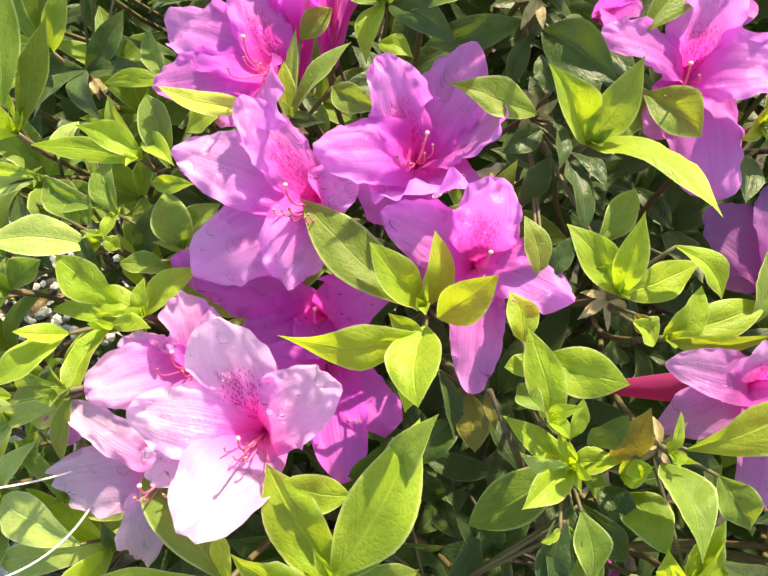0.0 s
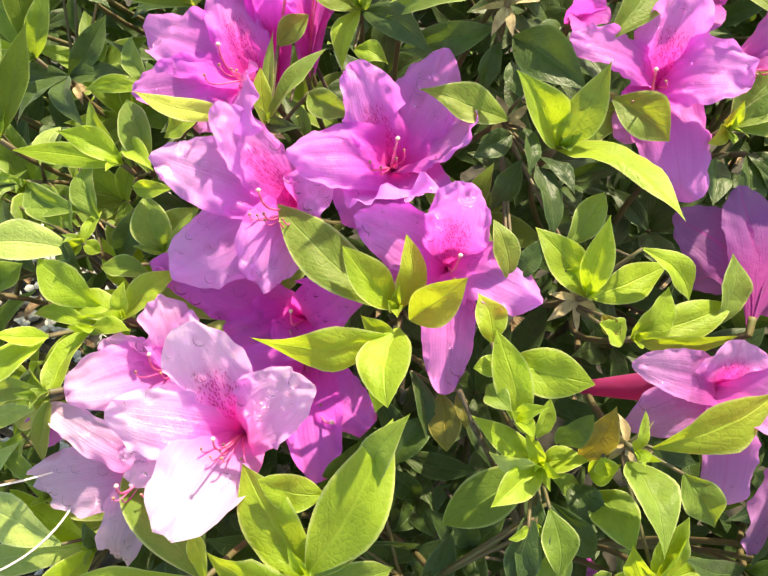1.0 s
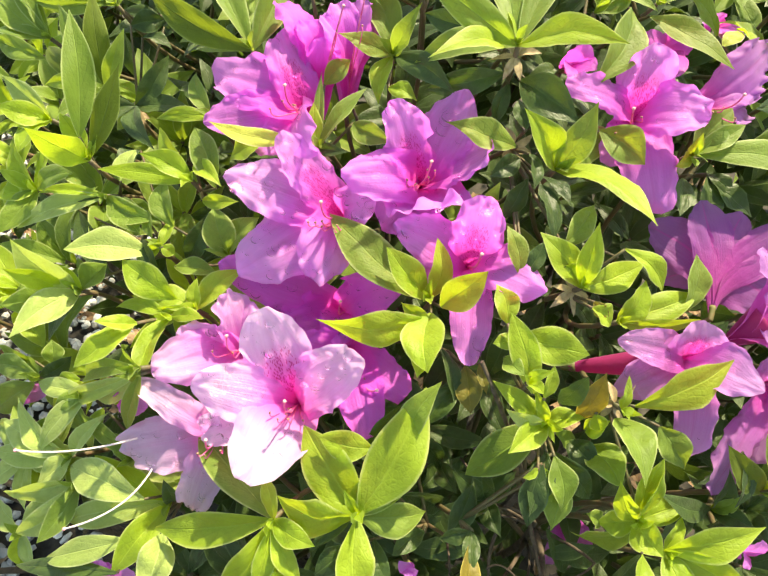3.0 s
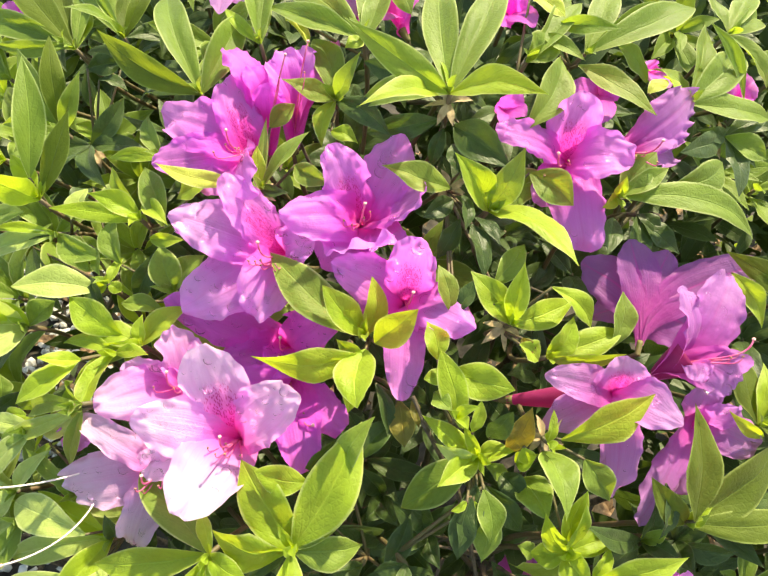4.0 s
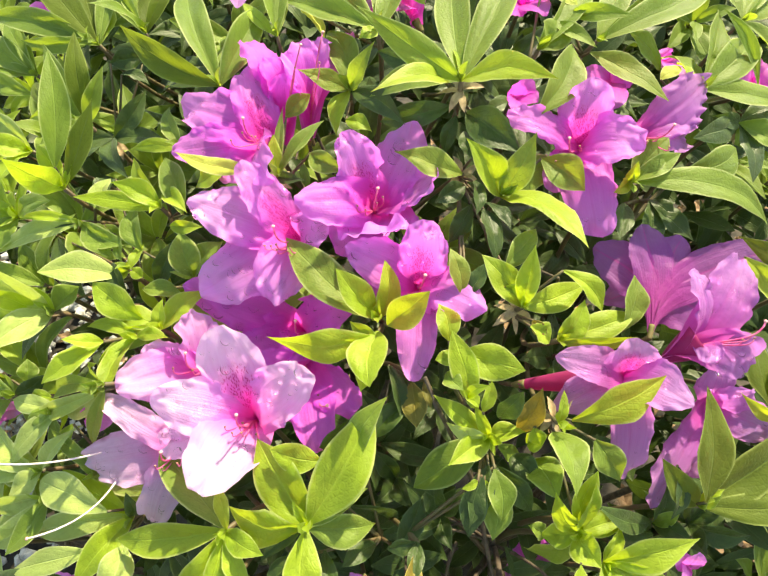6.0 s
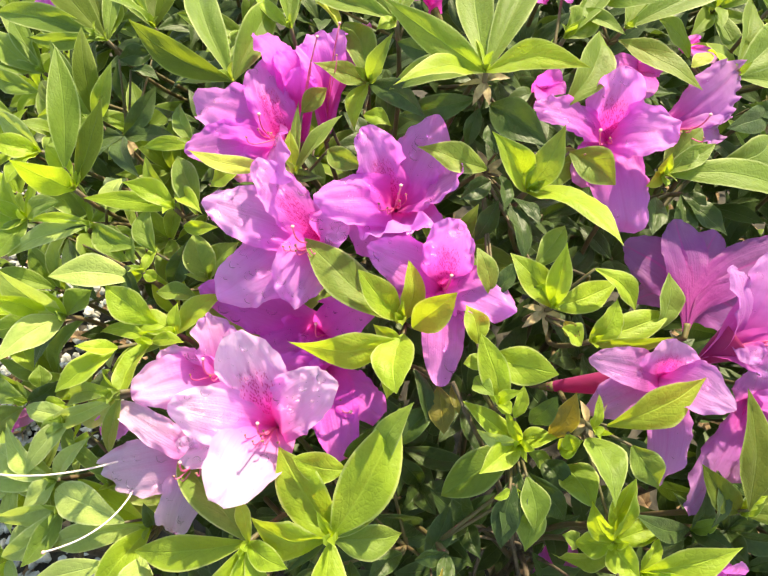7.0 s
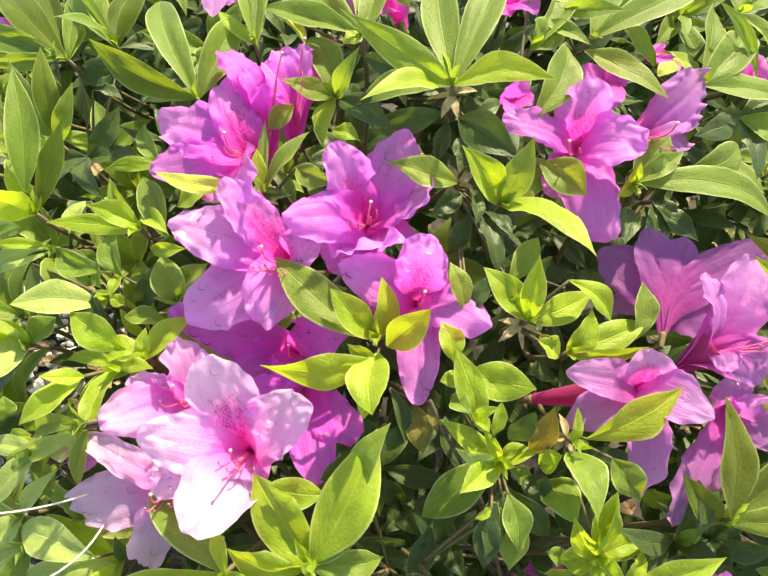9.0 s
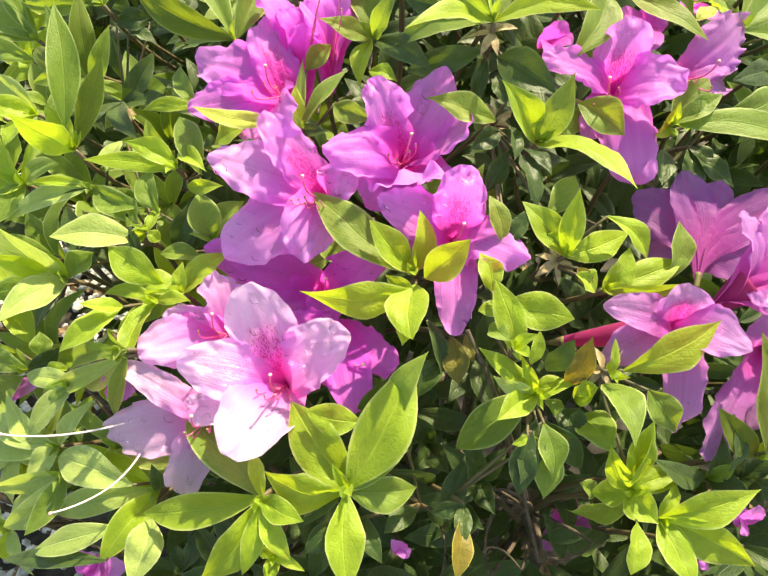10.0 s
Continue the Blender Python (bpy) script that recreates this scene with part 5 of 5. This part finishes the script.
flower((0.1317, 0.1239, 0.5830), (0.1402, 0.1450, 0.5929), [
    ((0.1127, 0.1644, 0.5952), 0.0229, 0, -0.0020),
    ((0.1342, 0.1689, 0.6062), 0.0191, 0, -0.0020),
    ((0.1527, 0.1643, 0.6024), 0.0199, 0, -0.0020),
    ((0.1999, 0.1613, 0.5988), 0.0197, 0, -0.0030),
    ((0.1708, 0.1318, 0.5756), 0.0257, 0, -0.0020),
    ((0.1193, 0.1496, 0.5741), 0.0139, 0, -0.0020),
], tone="orchid", stamens=-1, words="azalea flower seen from behind, its violet-pink darkened for shade", calm=.5, ribs=True)
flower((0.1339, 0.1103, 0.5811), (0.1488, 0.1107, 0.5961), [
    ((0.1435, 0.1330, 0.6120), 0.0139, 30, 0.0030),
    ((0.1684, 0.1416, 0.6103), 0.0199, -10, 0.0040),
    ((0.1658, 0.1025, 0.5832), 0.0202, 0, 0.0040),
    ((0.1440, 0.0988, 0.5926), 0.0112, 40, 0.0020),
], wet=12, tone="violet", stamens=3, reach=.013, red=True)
flower((0.1181, 0.1084, 0.5701), (0.1157, 0.1014, 0.5842), [
    ((0.0844, 0.1043, 0.5913), 0.0151, 0, 0.0030),
    ((0.1158, 0.1069, 0.5980), 0.0210, 0, 0.0010),
    ((0.1333, 0.0833, 0.5868), 0.0196, 0, 0.0050),
    ((0.1130, 0.0709, 0.5501), 0.0163, 0, 0.0080),
    ((0.0849, 0.0929, 0.5704), 0.0167, 0, 0.0030),
], wet=8, tone="lilac", stamens=-1, tail=(0.0798, 0.1215, 0.5477), words="mauve drooping azalea flower under a leaf", calm=.45, up=1)
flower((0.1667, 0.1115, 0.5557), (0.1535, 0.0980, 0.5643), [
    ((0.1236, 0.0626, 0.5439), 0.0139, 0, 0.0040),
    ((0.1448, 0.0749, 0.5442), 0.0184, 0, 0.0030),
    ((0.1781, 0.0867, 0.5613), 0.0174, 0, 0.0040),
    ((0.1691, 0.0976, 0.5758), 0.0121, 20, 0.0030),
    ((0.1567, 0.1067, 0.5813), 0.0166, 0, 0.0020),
], wet=5, tone="violet", stamens=-1, words="azalea flower with red-lined throat, its violet-pink darkened for shade", up=1)
flower((-0.0644, 0.3426, 0.6534), (-0.0595, 0.3241, 0.6593), [
    ((-0.0672, 0.3314, 0.6669), 0.0213),
    ((-0.0477, 0.2955, 0.6580), 0.0207),
    ((-0.0600, 0.2847, 0.6564), 0.0153),
    ((-0.0408, 0.3151, 0.6702), 0.0182),
], tone="violet", stamens=-1, calm=.65)
flower((0.0131, 0.2650, 0.6563), (-0.0019, 0.2953, 0.6654), [
    ((-0.0136, 0.2978, 0.6741), 0.0173),
    ((0.0088, 0.2625, 0.6648), 0.0215),
    ((0.0135, 0.2943, 0.6777), 0.0172),
], tone="violet", stamens=-1, calm=.65)
flower((0.0348, 0.2696, 0.6541), (0.0277, 0.2802, 0.6617), [
    ((0.0216, 0.2649, 0.6636), 0.0143),
    ((0.0419, 0.2781, 0.6721), 0.0168),
    ((0.0305, 0.2931, 0.6757), 0.0195),
], tone="deep", stamens=-1, calm=.65)
flower((0.0912, 0.2929, 0.6547), (0.0880, 0.2753, 0.6636), [
    ((0.0956, 0.2530, 0.6663), 0.0140),
    ((0.0708, 0.2554, 0.6653), 0.0141),
    ((0.0848, 0.2789, 0.6740), 0.0144),
    ((0.0967, 0.2772, 0.6724), 0.0120),
], tone="deep", stamens=-1, calm=.65)
flower((0.1342, 0.2486, 0.6342), (0.1270, 0.2319, 0.6427), [
    ((0.1045, 0.2168, 0.6517), 0.0133),
    ((0.1376, 0.2368, 0.6474), 0.0138),
    ((0.1217, 0.2071, 0.6426), 0.0133),
], tone="deep", stamens=-1, calm=.65)
flower((0.0800, 0.2312, 0.6330), (0.0790, 0.2142, 0.6436), [
    ((0.0841, 0.2141, 0.6534), 0.0108),
    ((0.0734, 0.1998, 0.6454), 0.0086),
    ((0.0852, 0.2031, 0.6480), 0.0107),
], tone="deep", stamens=-1, calm=.65)
flower((0.2218, 0.2679, 0.6213), (0.2105, 0.2549, 0.6314), [
    ((0.1811, 0.2331, 0.6402), 0.0120),
    ((0.2193, 0.2579, 0.6379), 0.0150),
    ((0.2025, 0.2532, 0.6432), 0.0148),
], stamens=-1, calm=.65)
flower((0.1755, 0.2893, 0.6268), (0.1694, 0.2715, 0.6337), [
    ((0.1660, 0.2789, 0.6354), 0.0130),
    ((0.1717, 0.2509, 0.6368), 0.0125),
    ((0.1664, 0.2551, 0.6344), 0.0126),
], stamens=-1, calm=.65)
flower((-0.2398, 0.4394, 0.5881), (-0.2303, 0.4235, 0.5956), [
    ((-0.2045, 0.3963, 0.5997), 0.0116),
    ((-0.2402, 0.4207, 0.6021), 0.0140),
    ((-0.2208, 0.4163, 0.6040), 0.0104),
], stamens=-1, calm=.65)
flower((0.1034, 0.1037, 0.4127), (0.0996, 0.0938, 0.4297), [
    ((0.0818, 0.0715, 0.4372), 0.0137),
    ((0.1081, 0.0754, 0.4401), 0.0158),
    ((0.1003, 0.0959, 0.4518), 0.0096),
    ((0.1063, 0.0876, 0.4415), 0.0080),
], stamens=-1, calm=.6)
flower((-0.2050, 0.1524, 0.4798), (-0.1947, 0.1430, 0.4941), [
    ((-0.1664, 0.1329, 0.5161), 0.0099),
    ((-0.2015, 0.1344, 0.4939), 0.0127),
    ((-0.1891, 0.1428, 0.5072), 0.0101),
], stamens=-1, calm=.65)
flower((-0.1407, 0.0643, 0.4564), (-0.1327, 0.0579, 0.4736), [
    ((-0.1380, 0.0608, 0.4865), 0.0110),
    ((-0.1134, 0.0529, 0.4906), 0.0130),
    ((-0.1272, 0.0465, 0.4814), 0.0109),
], stamens=-1, calm=.65)
flower((-0.1237, 0.1231, 0.5235), (-0.1167, 0.1117, 0.5384), [
    ((-0.1159, 0.1090, 0.5528), 0.0106),
    ((-0.1061, 0.1033, 0.5462), 0.0106),
    ((-0.1171, 0.1027, 0.5403), 0.0085),
], stamens=-1, calm=.65)
flower((0.1364, 0.0478, 0.4897), (0.1264, 0.0410, 0.5057), [
    ((0.1188, 0.0405, 0.5179), 0.0079),
    ((0.1227, 0.0328, 0.5124), 0.0079),
    ((0.1119, 0.0337, 0.5162), 0.0079),
], stamens=-1, calm=.65)
flower((0.1486, 0.0527, 0.5077), (0.1397, 0.0467, 0.5246), [
    ((0.1303, 0.0468, 0.5382), 0.0076),
    ((0.1405, 0.0456, 0.5398), 0.0095),
    ((0.1336, 0.0385, 0.5305), 0.0076),
], stamens=-1, calm=.65)
flower((0.0057, 0.0568, 0.4839), (0.0051, 0.0495, 0.5025), [
    ((0.0008, 0.0485, 0.5155), 0.0060),
    ((0.0056, 0.0432, 0.5083), 0.0061),
    ((0.0087, 0.0460, 0.5109), 0.0061),
], stamens=-1, calm=.65)
shoot((-0.1389, 0.1986, 0.6040), [
    leaf((-0.1398, 0.1997, 0.6160), (-0.1402, 0.2345, 0.6590), 0.0133, M),
    leaf((-0.1370, 0.1985, 0.6067), (-0.1195, 0.2189, 0.6416), 0.0115, D, 25),
    leaf((-0.1389, 0.1986, 0.6040), (-0.1507, 0.1812, 0.6328), 0.0151, Y),
    leaf((-0.1401, 0.1989, 0.6070), (-0.1491, 0.2085, 0.6229), 0.0095, Y),
    leaf((-0.1389, 0.1986, 0.6040), (-0.1323, 0.2027, 0.6177), 0.0048, Y),
])
shoot((-0.1654, 0.2293, 0.6052), [
    leaf((-0.1654, 0.2293, 0.6052), (-0.1903, 0.2434, 0.6211), 0.0116, H),
    leaf((-0.1654, 0.2293, 0.6052), (-0.1858, 0.2242, 0.6167), 0.0114, Y),
    leaf((-0.1654, 0.2293, 0.6052), (-0.1758, 0.2077, 0.6038), 0.0116, Y),
])
shoot((-0.1883, 0.3033, 0.6092), [
    leaf((-0.1888, 0.2906, 0.6040), (-0.2213, 0.3037, 0.6091), 0.0122, M),
    leaf((-0.1883, 0.3033, 0.6092), (-0.2211, 0.3086, 0.6137), 0.0109, M),
    leaf((-0.1883, 0.3033, 0.6092), (-0.2238, 0.3327, 0.6229), 0.0161, M),
    leaf((-0.1883, 0.3033, 0.6092), (-0.2050, 0.3370, 0.6273), 0.0103, M),
    leaf((-0.1883, 0.3033, 0.6092), (-0.2143, 0.3399, 0.6300), 0.0116, M),
])
shoot((-0.1490, 0.3033, 0.6306), [
    leaf((-0.1490, 0.3033, 0.6306), (-0.1940, 0.3243, 0.6361), 0.0103, M),
    leaf((-0.1490, 0.3033, 0.6306), (-0.2176, 0.3299, 0.6342), 0.0150, M),
    leaf((-0.1490, 0.3033, 0.6306), (-0.1930, 0.3088, 0.6282), 0.0091, M),
])
shoot((-0.1358, 0.1955, 0.5856), [
    leaf((-0.1358, 0.1955, 0.5856), (-0.1830, 0.1912, 0.5685), 0.0113, H),
    leaf((-0.1358, 0.1955, 0.5856), (-0.1737, 0.2029, 0.5827), 0.0060, Y),
    leaf((-0.1358, 0.1955, 0.5856), (-0.1666, 0.1955, 0.5729), 0.0073, O),
    leaf((-0.1358, 0.1955, 0.5856), (-0.1059, 0.1755, 0.5883), 0.0114, M),
    leaf((-0.1308, 0.1916, 0.5870), (-0.1158, 0.1722, 0.5835), 0.0132, M),
    leaf((-0.1154, 0.1846, 0.5859), (-0.1087, 0.1681, 0.5841), 0.0077, M),
    leaf((-0.1280, 0.1981, 0.5924), (-0.1240, 0.2162, 0.5980), 0.0107, H),
])
shoot((-0.1745, 0.2073, 0.5799), [
    leaf((-0.1745, 0.2073, 0.5799), (-0.1469, 0.1970, 0.5982), 0.0110, M),
    leaf((-0.1745, 0.2073, 0.5799), (-0.1851, 0.2215, 0.6002), 0.0114, Y),
    leaf((-0.1745, 0.2073, 0.5799), (-0.1664, 0.2207, 0.5997), 0.0071, Y),
    leaf((-0.1745, 0.2073, 0.5799), (-0.1903, 0.2108, 0.5900), 0.0067, Y),
    leaf((-0.1863, 0.1986, 0.5673), (-0.1844, 0.2084, 0.5878), 0.0102, Y),
    leaf((-0.1785, 0.1976, 0.5664), (-0.1802, 0.2043, 0.5770), 0.0080, Y),
    leaf((-0.1745, 0.2073, 0.5799), (-0.1931, 0.2008, 0.5804), 0.0112, Y),
    leaf((-0.1745, 0.2073, 0.5799), (-0.1892, 0.1849, 0.5721), 0.0139, M),
])
shoot((-0.1421, 0.1529, 0.5658), [
    leaf((-0.1447, 0.1546, 0.5673), (-0.1594, 0.1511, 0.5997), 0.0164, H),
    leaf((-0.1504, 0.1535, 0.5663), (-0.1628, 0.1426, 0.5916), 0.0097, Y),
    leaf((-0.1421, 0.1529, 0.5658), (-0.1532, 0.1569, 0.5805), 0.0068, Y),
    leaf((-0.1421, 0.1529, 0.5658), (-0.1604, 0.1221, 0.5720), 0.0142, H),
    leaf((-0.1511, 0.1504, 0.5632), (-0.1718, 0.1401, 0.5710), 0.0127, M),
    leaf((-0.1421, 0.1529, 0.5658), (-0.1572, 0.1341, 0.5518), 0.0096, O),
    leaf((-0.1421, 0.1529, 0.5658), (-0.1309, 0.1629, 0.5727), 0.0120, M),
])
shoot((-0.1703, 0.1344, 0.5241), [
    leaf((-0.1775, 0.1452, 0.5219), (-0.2072, 0.1636, 0.5109), 0.0126, M),
    leaf((-0.1703, 0.1344, 0.5241), (-0.2110, 0.1557, 0.5013), 0.0116, M),
    leaf((-0.1756, 0.1350, 0.5177), (-0.2019, 0.1304, 0.4990), 0.0157, M),
    leaf((-0.1647, 0.1396, 0.5274), (-0.1653, 0.1484, 0.5354), 0.0095, M),
    leaf((-0.1703, 0.1344, 0.5241), (-0.1824, 0.1479, 0.5224), 0.0098, M),
    leaf((-0.1703, 0.1344, 0.5241), (-0.1548, 0.1407, 0.5315), 0.0105, O),
])
shoot((-0.1044, 0.1084, 0.5681), [
    leaf((-0.1044, 0.1084, 0.5681), (-0.1460, 0.1293, 0.5266), 0.0095, M),
    leaf((-0.1441, 0.1244, 0.5358), (-0.1577, 0.1280, 0.5309), 0.0059, Y),
    leaf((-0.1044, 0.1084, 0.5681), (-0.1194, 0.1269, 0.5590), 0.0072, M),
])
shoot((-0.1165, 0.0925, 0.5202), [
    leaf((-0.1165, 0.0925, 0.5202), (-0.1268, 0.1024, 0.5267), 0.0087, M),
    leaf((-0.1315, 0.1123, 0.5311), (-0.1405, 0.1022, 0.5187), 0.0085, Y),
    leaf((-0.1165, 0.0925, 0.5202), (-0.1444, 0.1130, 0.5263), 0.0066, M),
])
shoot((-0.1749, 0.1090, 0.4977), [
    leaf((-0.1749, 0.1090, 0.4977), (-0.2022, 0.1260, 0.4945), 0.0122, H),
    leaf((-0.1749, 0.1090, 0.4977), (-0.1885, 0.1298, 0.5065), 0.0097, M),
    leaf((-0.1749, 0.1090, 0.4977), (-0.1545, 0.0916, 0.5048), 0.0106, H),
    leaf((-0.1749, 0.1090, 0.4977), (-0.1989, 0.1007, 0.4820), 0.0120, H),
    leaf((-0.1749, 0.1090, 0.4977), (-0.1750, 0.0837, 0.4866), 0.0117, H),
    leaf((-0.1749, 0.1090, 0.4977), (-0.1530, 0.1162, 0.5211), 0.0093, M),
    leaf((-0.1555, 0.1012, 0.5047), (-0.1274, 0.0880, 0.5059), 0.0136, M),
])
dry_twig((0.0603, 0.0873, 0.5083), (0.0652, 0.0715, 0.4863), (0.0692, 0.0525, 0.4736), .0014)
dry_twig((0.0437, 0.0841, 0.4898), (0.0514, 0.0878, 0.4989), (0.0582, 0.0870, 0.5066), .0007)
dry_twig((0.0434, 0.0566, 0.4759), (0.0512, 0.0571, 0.4781), (0.0605, 0.0487, 0.4733), .0006)
dry_twig((0.0481, 0.0826, 0.4799), (0.0572, 0.0827, 0.4841), (0.0667, 0.0786, 0.4788), .0008)
dry_twig((0.0729, 0.0544, 0.4742), (0.0838, 0.0527, 0.4745), (0.0960, 0.0592, 0.4739), .0008)
dry_twig((0.0344, 0.1055, 0.4920), (0.0416, 0.0935, 0.4891), (0.0452, 0.0782, 0.4892), .0007)
dry_twig((0.0301, 0.1246, 0.4015), (0.0264, 0.0662, 0.4754), (0.0239, 0.0494, 0.4689), .0008)
dry_twig((0.0520, 0.0757, 0.4784), (0.0466, 0.0636, 0.4681), (0.0477, 0.0509, 0.4618), .0010)
dry_twig((0.0313, 0.0974, 0.5866), (0.0335, 0.0940, 0.5833), (0.0351, 0.0886, 0.5818), .0010)
dry_twig((0.0750, 0.1432, 0.6074), (0.0819, 0.1400, 0.6047), (0.0909, 0.1400, 0.6000), .0008)
dry_twig((-0.0241, 0.2530, 0.6118), (-0.0251, 0.2282, 0.6154), (-0.0262, 0.2058, 0.6161), .0009)
dry_twig((0.1380, 0.1123, 0.5818), (0.1382, 0.1042, 0.5818), (0.1352, 0.0989, 0.5796), .0007)

shoot((0.0465, 0.2054, 0.6548), [
    leaf((0.0448, 0.2031, 0.6581), (0.0112, 0.1715, 0.6717), 0.0108, Y, 25),
    leaf((0.0562, 0.2043, 0.6428), (0.0769, 0.1837, 0.6345), 0.0148, O),
    leaf((0.0492, 0.2047, 0.6404), (0.0439, 0.1944, 0.6263), 0.0084, O),
])

# ---- the inner foliage ----
def plain_shoot(seed, material, count, length):
    d = random.Random(seed)
    ob = new("leafy_shoot")
    tagged(ob, f"inner azalea shoot with {LEAF_WORDS[material.name]} leaves", "leafy shoot", "inner shoots of the azalea")
    part("stem", tube_mesh("stem", [Vector(), Vector((0, 0, -0.03)), Vector((d.uniform(-0.03, 0.03), d.uniform(-0.03, 0.03), -0.16))], 0.0012, 0.0018, STEM, 8, 5), ob)
    for k in range(count):
        w = 2.4 * k + d.uniform(-0.3, 0.3)
        lift = d.uniform(0.15, 0.9)
        along = Vector((math.cos(w), math.sin(w), lift)).normalized()
        l = length * d.uniform(0.7, 1.15)
        lf = part("leaf", leaf_mesh(l, l * d.uniform(0.30, 0.40), material, d.random(), 8, 6), ob)
        lf.matrix_basis = frame_of(Vector((0, 0, -0.002 * k)), along, Vector((-along.x * 0.4, -along.y * 0.4, 1)))
    return ob


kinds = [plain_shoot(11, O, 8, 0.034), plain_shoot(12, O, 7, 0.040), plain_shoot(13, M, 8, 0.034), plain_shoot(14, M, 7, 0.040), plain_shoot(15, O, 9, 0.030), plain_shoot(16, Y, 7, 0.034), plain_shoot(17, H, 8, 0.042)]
used = set()


def inner(x, y, sink, choice):
    proto = kinds[choice]
    tilt = OUT.lerp(Vector((0, 0, 1)), 0.3) + Vector((dice.uniform(-0.5, 0.5), dice.uniform(-0.4, 0.4), dice.uniform(-0.2, 0.2)))
    q = Vector((0, 0, 1)).rotation_difference(tilt)
    p = Vector((x, y, canopy(x, y))) - OUT * sink
    if any((p - q).length < 0.046 for q in blooms):
        p -= OUT * 0.034
    elif any((p - q).length < 0.022 for q in busy):
        p -= OUT * 0.020
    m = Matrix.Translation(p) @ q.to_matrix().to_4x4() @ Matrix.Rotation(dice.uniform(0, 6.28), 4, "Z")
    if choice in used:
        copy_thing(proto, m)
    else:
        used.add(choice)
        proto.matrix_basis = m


# Deeper shoots mostly take the darkened old leaves, adding painted shade to the gaps.
for i in range(14):
    for j in range(13):
        x = -0.285 + 0.043 * i + dice.uniform(-0.016, 0.016)
        y = -0.075 + 0.043 * j + dice.uniform(-0.016, 0.016)
        seen = -0.21 < x < 0.22 and 0.0 < y < 0.40
        if x < -0.2 and y < 0.115 or x < -0.12 and y < 0.07 or (0.03 < x < 0.14 and 0.0 < y < 0.085) or (0.135 < x < 0.22 and 0.10 < y < 0.23):
            continue
        if seen and x < -0.115 and 0.125 < y < 0.235:
            inner(x, y, dice.uniform(0.006, 0.030), dice.choice((6, 5, 5, 3)))
        elif seen and x < -0.03 and y > 0.215:
            inner(x, y, dice.uniform(0.040, 0.070), dice.choice((2, 3, 0, 0, 4, 1)))
        elif seen and x < -0.03 and y > 0.10:
            inner(x, y, dice.uniform(0.022, 0.050) if x < -0.11 else dice.uniform(0.034, 0.060), dice.choice((6, 3, 5, 2, 2, 0)))
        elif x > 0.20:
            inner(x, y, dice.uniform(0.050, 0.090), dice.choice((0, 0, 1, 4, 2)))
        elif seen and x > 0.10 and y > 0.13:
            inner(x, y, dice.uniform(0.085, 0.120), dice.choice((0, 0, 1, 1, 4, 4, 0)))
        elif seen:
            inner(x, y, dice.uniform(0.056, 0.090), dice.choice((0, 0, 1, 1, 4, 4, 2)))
        else:
            inner(x, y, dice.uniform(0.0, 0.03), dice.choice((0, 2, 2, 3, 3, 5, 5)))


def leaf_mass(name, count, place, material, size, label):
    """Very many leaves that nobody could count, as one mesh."""
    d = random.Random(count)
    verts, faces, uvs = [], [], []
    for _ in range(count):
        p = place(d)
        if p is None:
            continue
        m = frame_of(p, Vector((d.uniform(-1, 1), d.uniform(-1, 1), d.uniform(-0.3, 0.9))), OUT + Vector((d.uniform(-0.6, 0.6), d.uniform(-0.6, 0.6), 0)))
        l = d.uniform(*size)
        o = len(verts)
        for i in range(6):
            s = i / 5
            h = l * 0.17 * max(math.sin(math.pi * s), 0.02) ** 0.8
            for k in (-1, 0, 1):
                verts.append(tuple(m @ Vector((k * h, s * l, abs(k) * h * 0.25 + l * 0.3 * s * (1 - s)))))
                uvs.append(((k + 1) / 2, s))
        faces += [tuple(o + q for q in (3 * i + k, 3 * i + k + 1, 3 * i + k + 4, 3 * i + k + 3)) for i in range(5) for k in (0, 1)]
    me = bpy.data.meshes.new(name)
    me.from_pydata(verts, [], faces)
    layer = me.uv_layers.new(name="UVMap")
    for loop in me.loops:
        layer.data[loop.index].uv = uvs[loop.vertex_index]
    me.polygons.foreach_set("use_smooth", [True] * len(faces))
    me.materials.append(material)
    return tagged(new(name, me), label, "foliage", kind="stuff")


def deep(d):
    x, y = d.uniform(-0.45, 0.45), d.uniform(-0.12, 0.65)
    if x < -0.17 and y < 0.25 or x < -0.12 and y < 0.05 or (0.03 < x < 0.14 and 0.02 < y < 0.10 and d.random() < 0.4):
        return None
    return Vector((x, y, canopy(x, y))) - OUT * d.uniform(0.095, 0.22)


def around(d):
    """The rest of the shrub, a rounded mound that comes down to the soil."""
    x, y = d.uniform(-0.75, 0.95), d.uniform(-0.25, 1.15)
    r = math.hypot((x - 0.12) / 0.78, (y - 0.45) / 0.66) + 0.06 * noise.noise(Vector((x * 6, y * 6, 0)))
    if r > 1 or -0.30 < x < 0.31 and -0.09 < y < 0.47 or x < -0.2 and y < 0.2:
        return None
    fall = max(0.0, (r - 0.62) / 0.38)
    return Vector((x, y, canopy(x, y) * (1 - fall ** 2.2) + 0.02)) - OUT * d.uniform(0.0, 0.07)


# The leaf colour itself carries part of the shade inside the shrub.
leaf_mass("undergrowth", 9500, deep, O, (0.022, 0.042), "inner leaves deep in the azalea shrub, darkened for the shade there")
leaf_mass("outer_foliage", 11000, around, M, (0.03, 0.045), "fresh green leaves over the rest of the shrub")
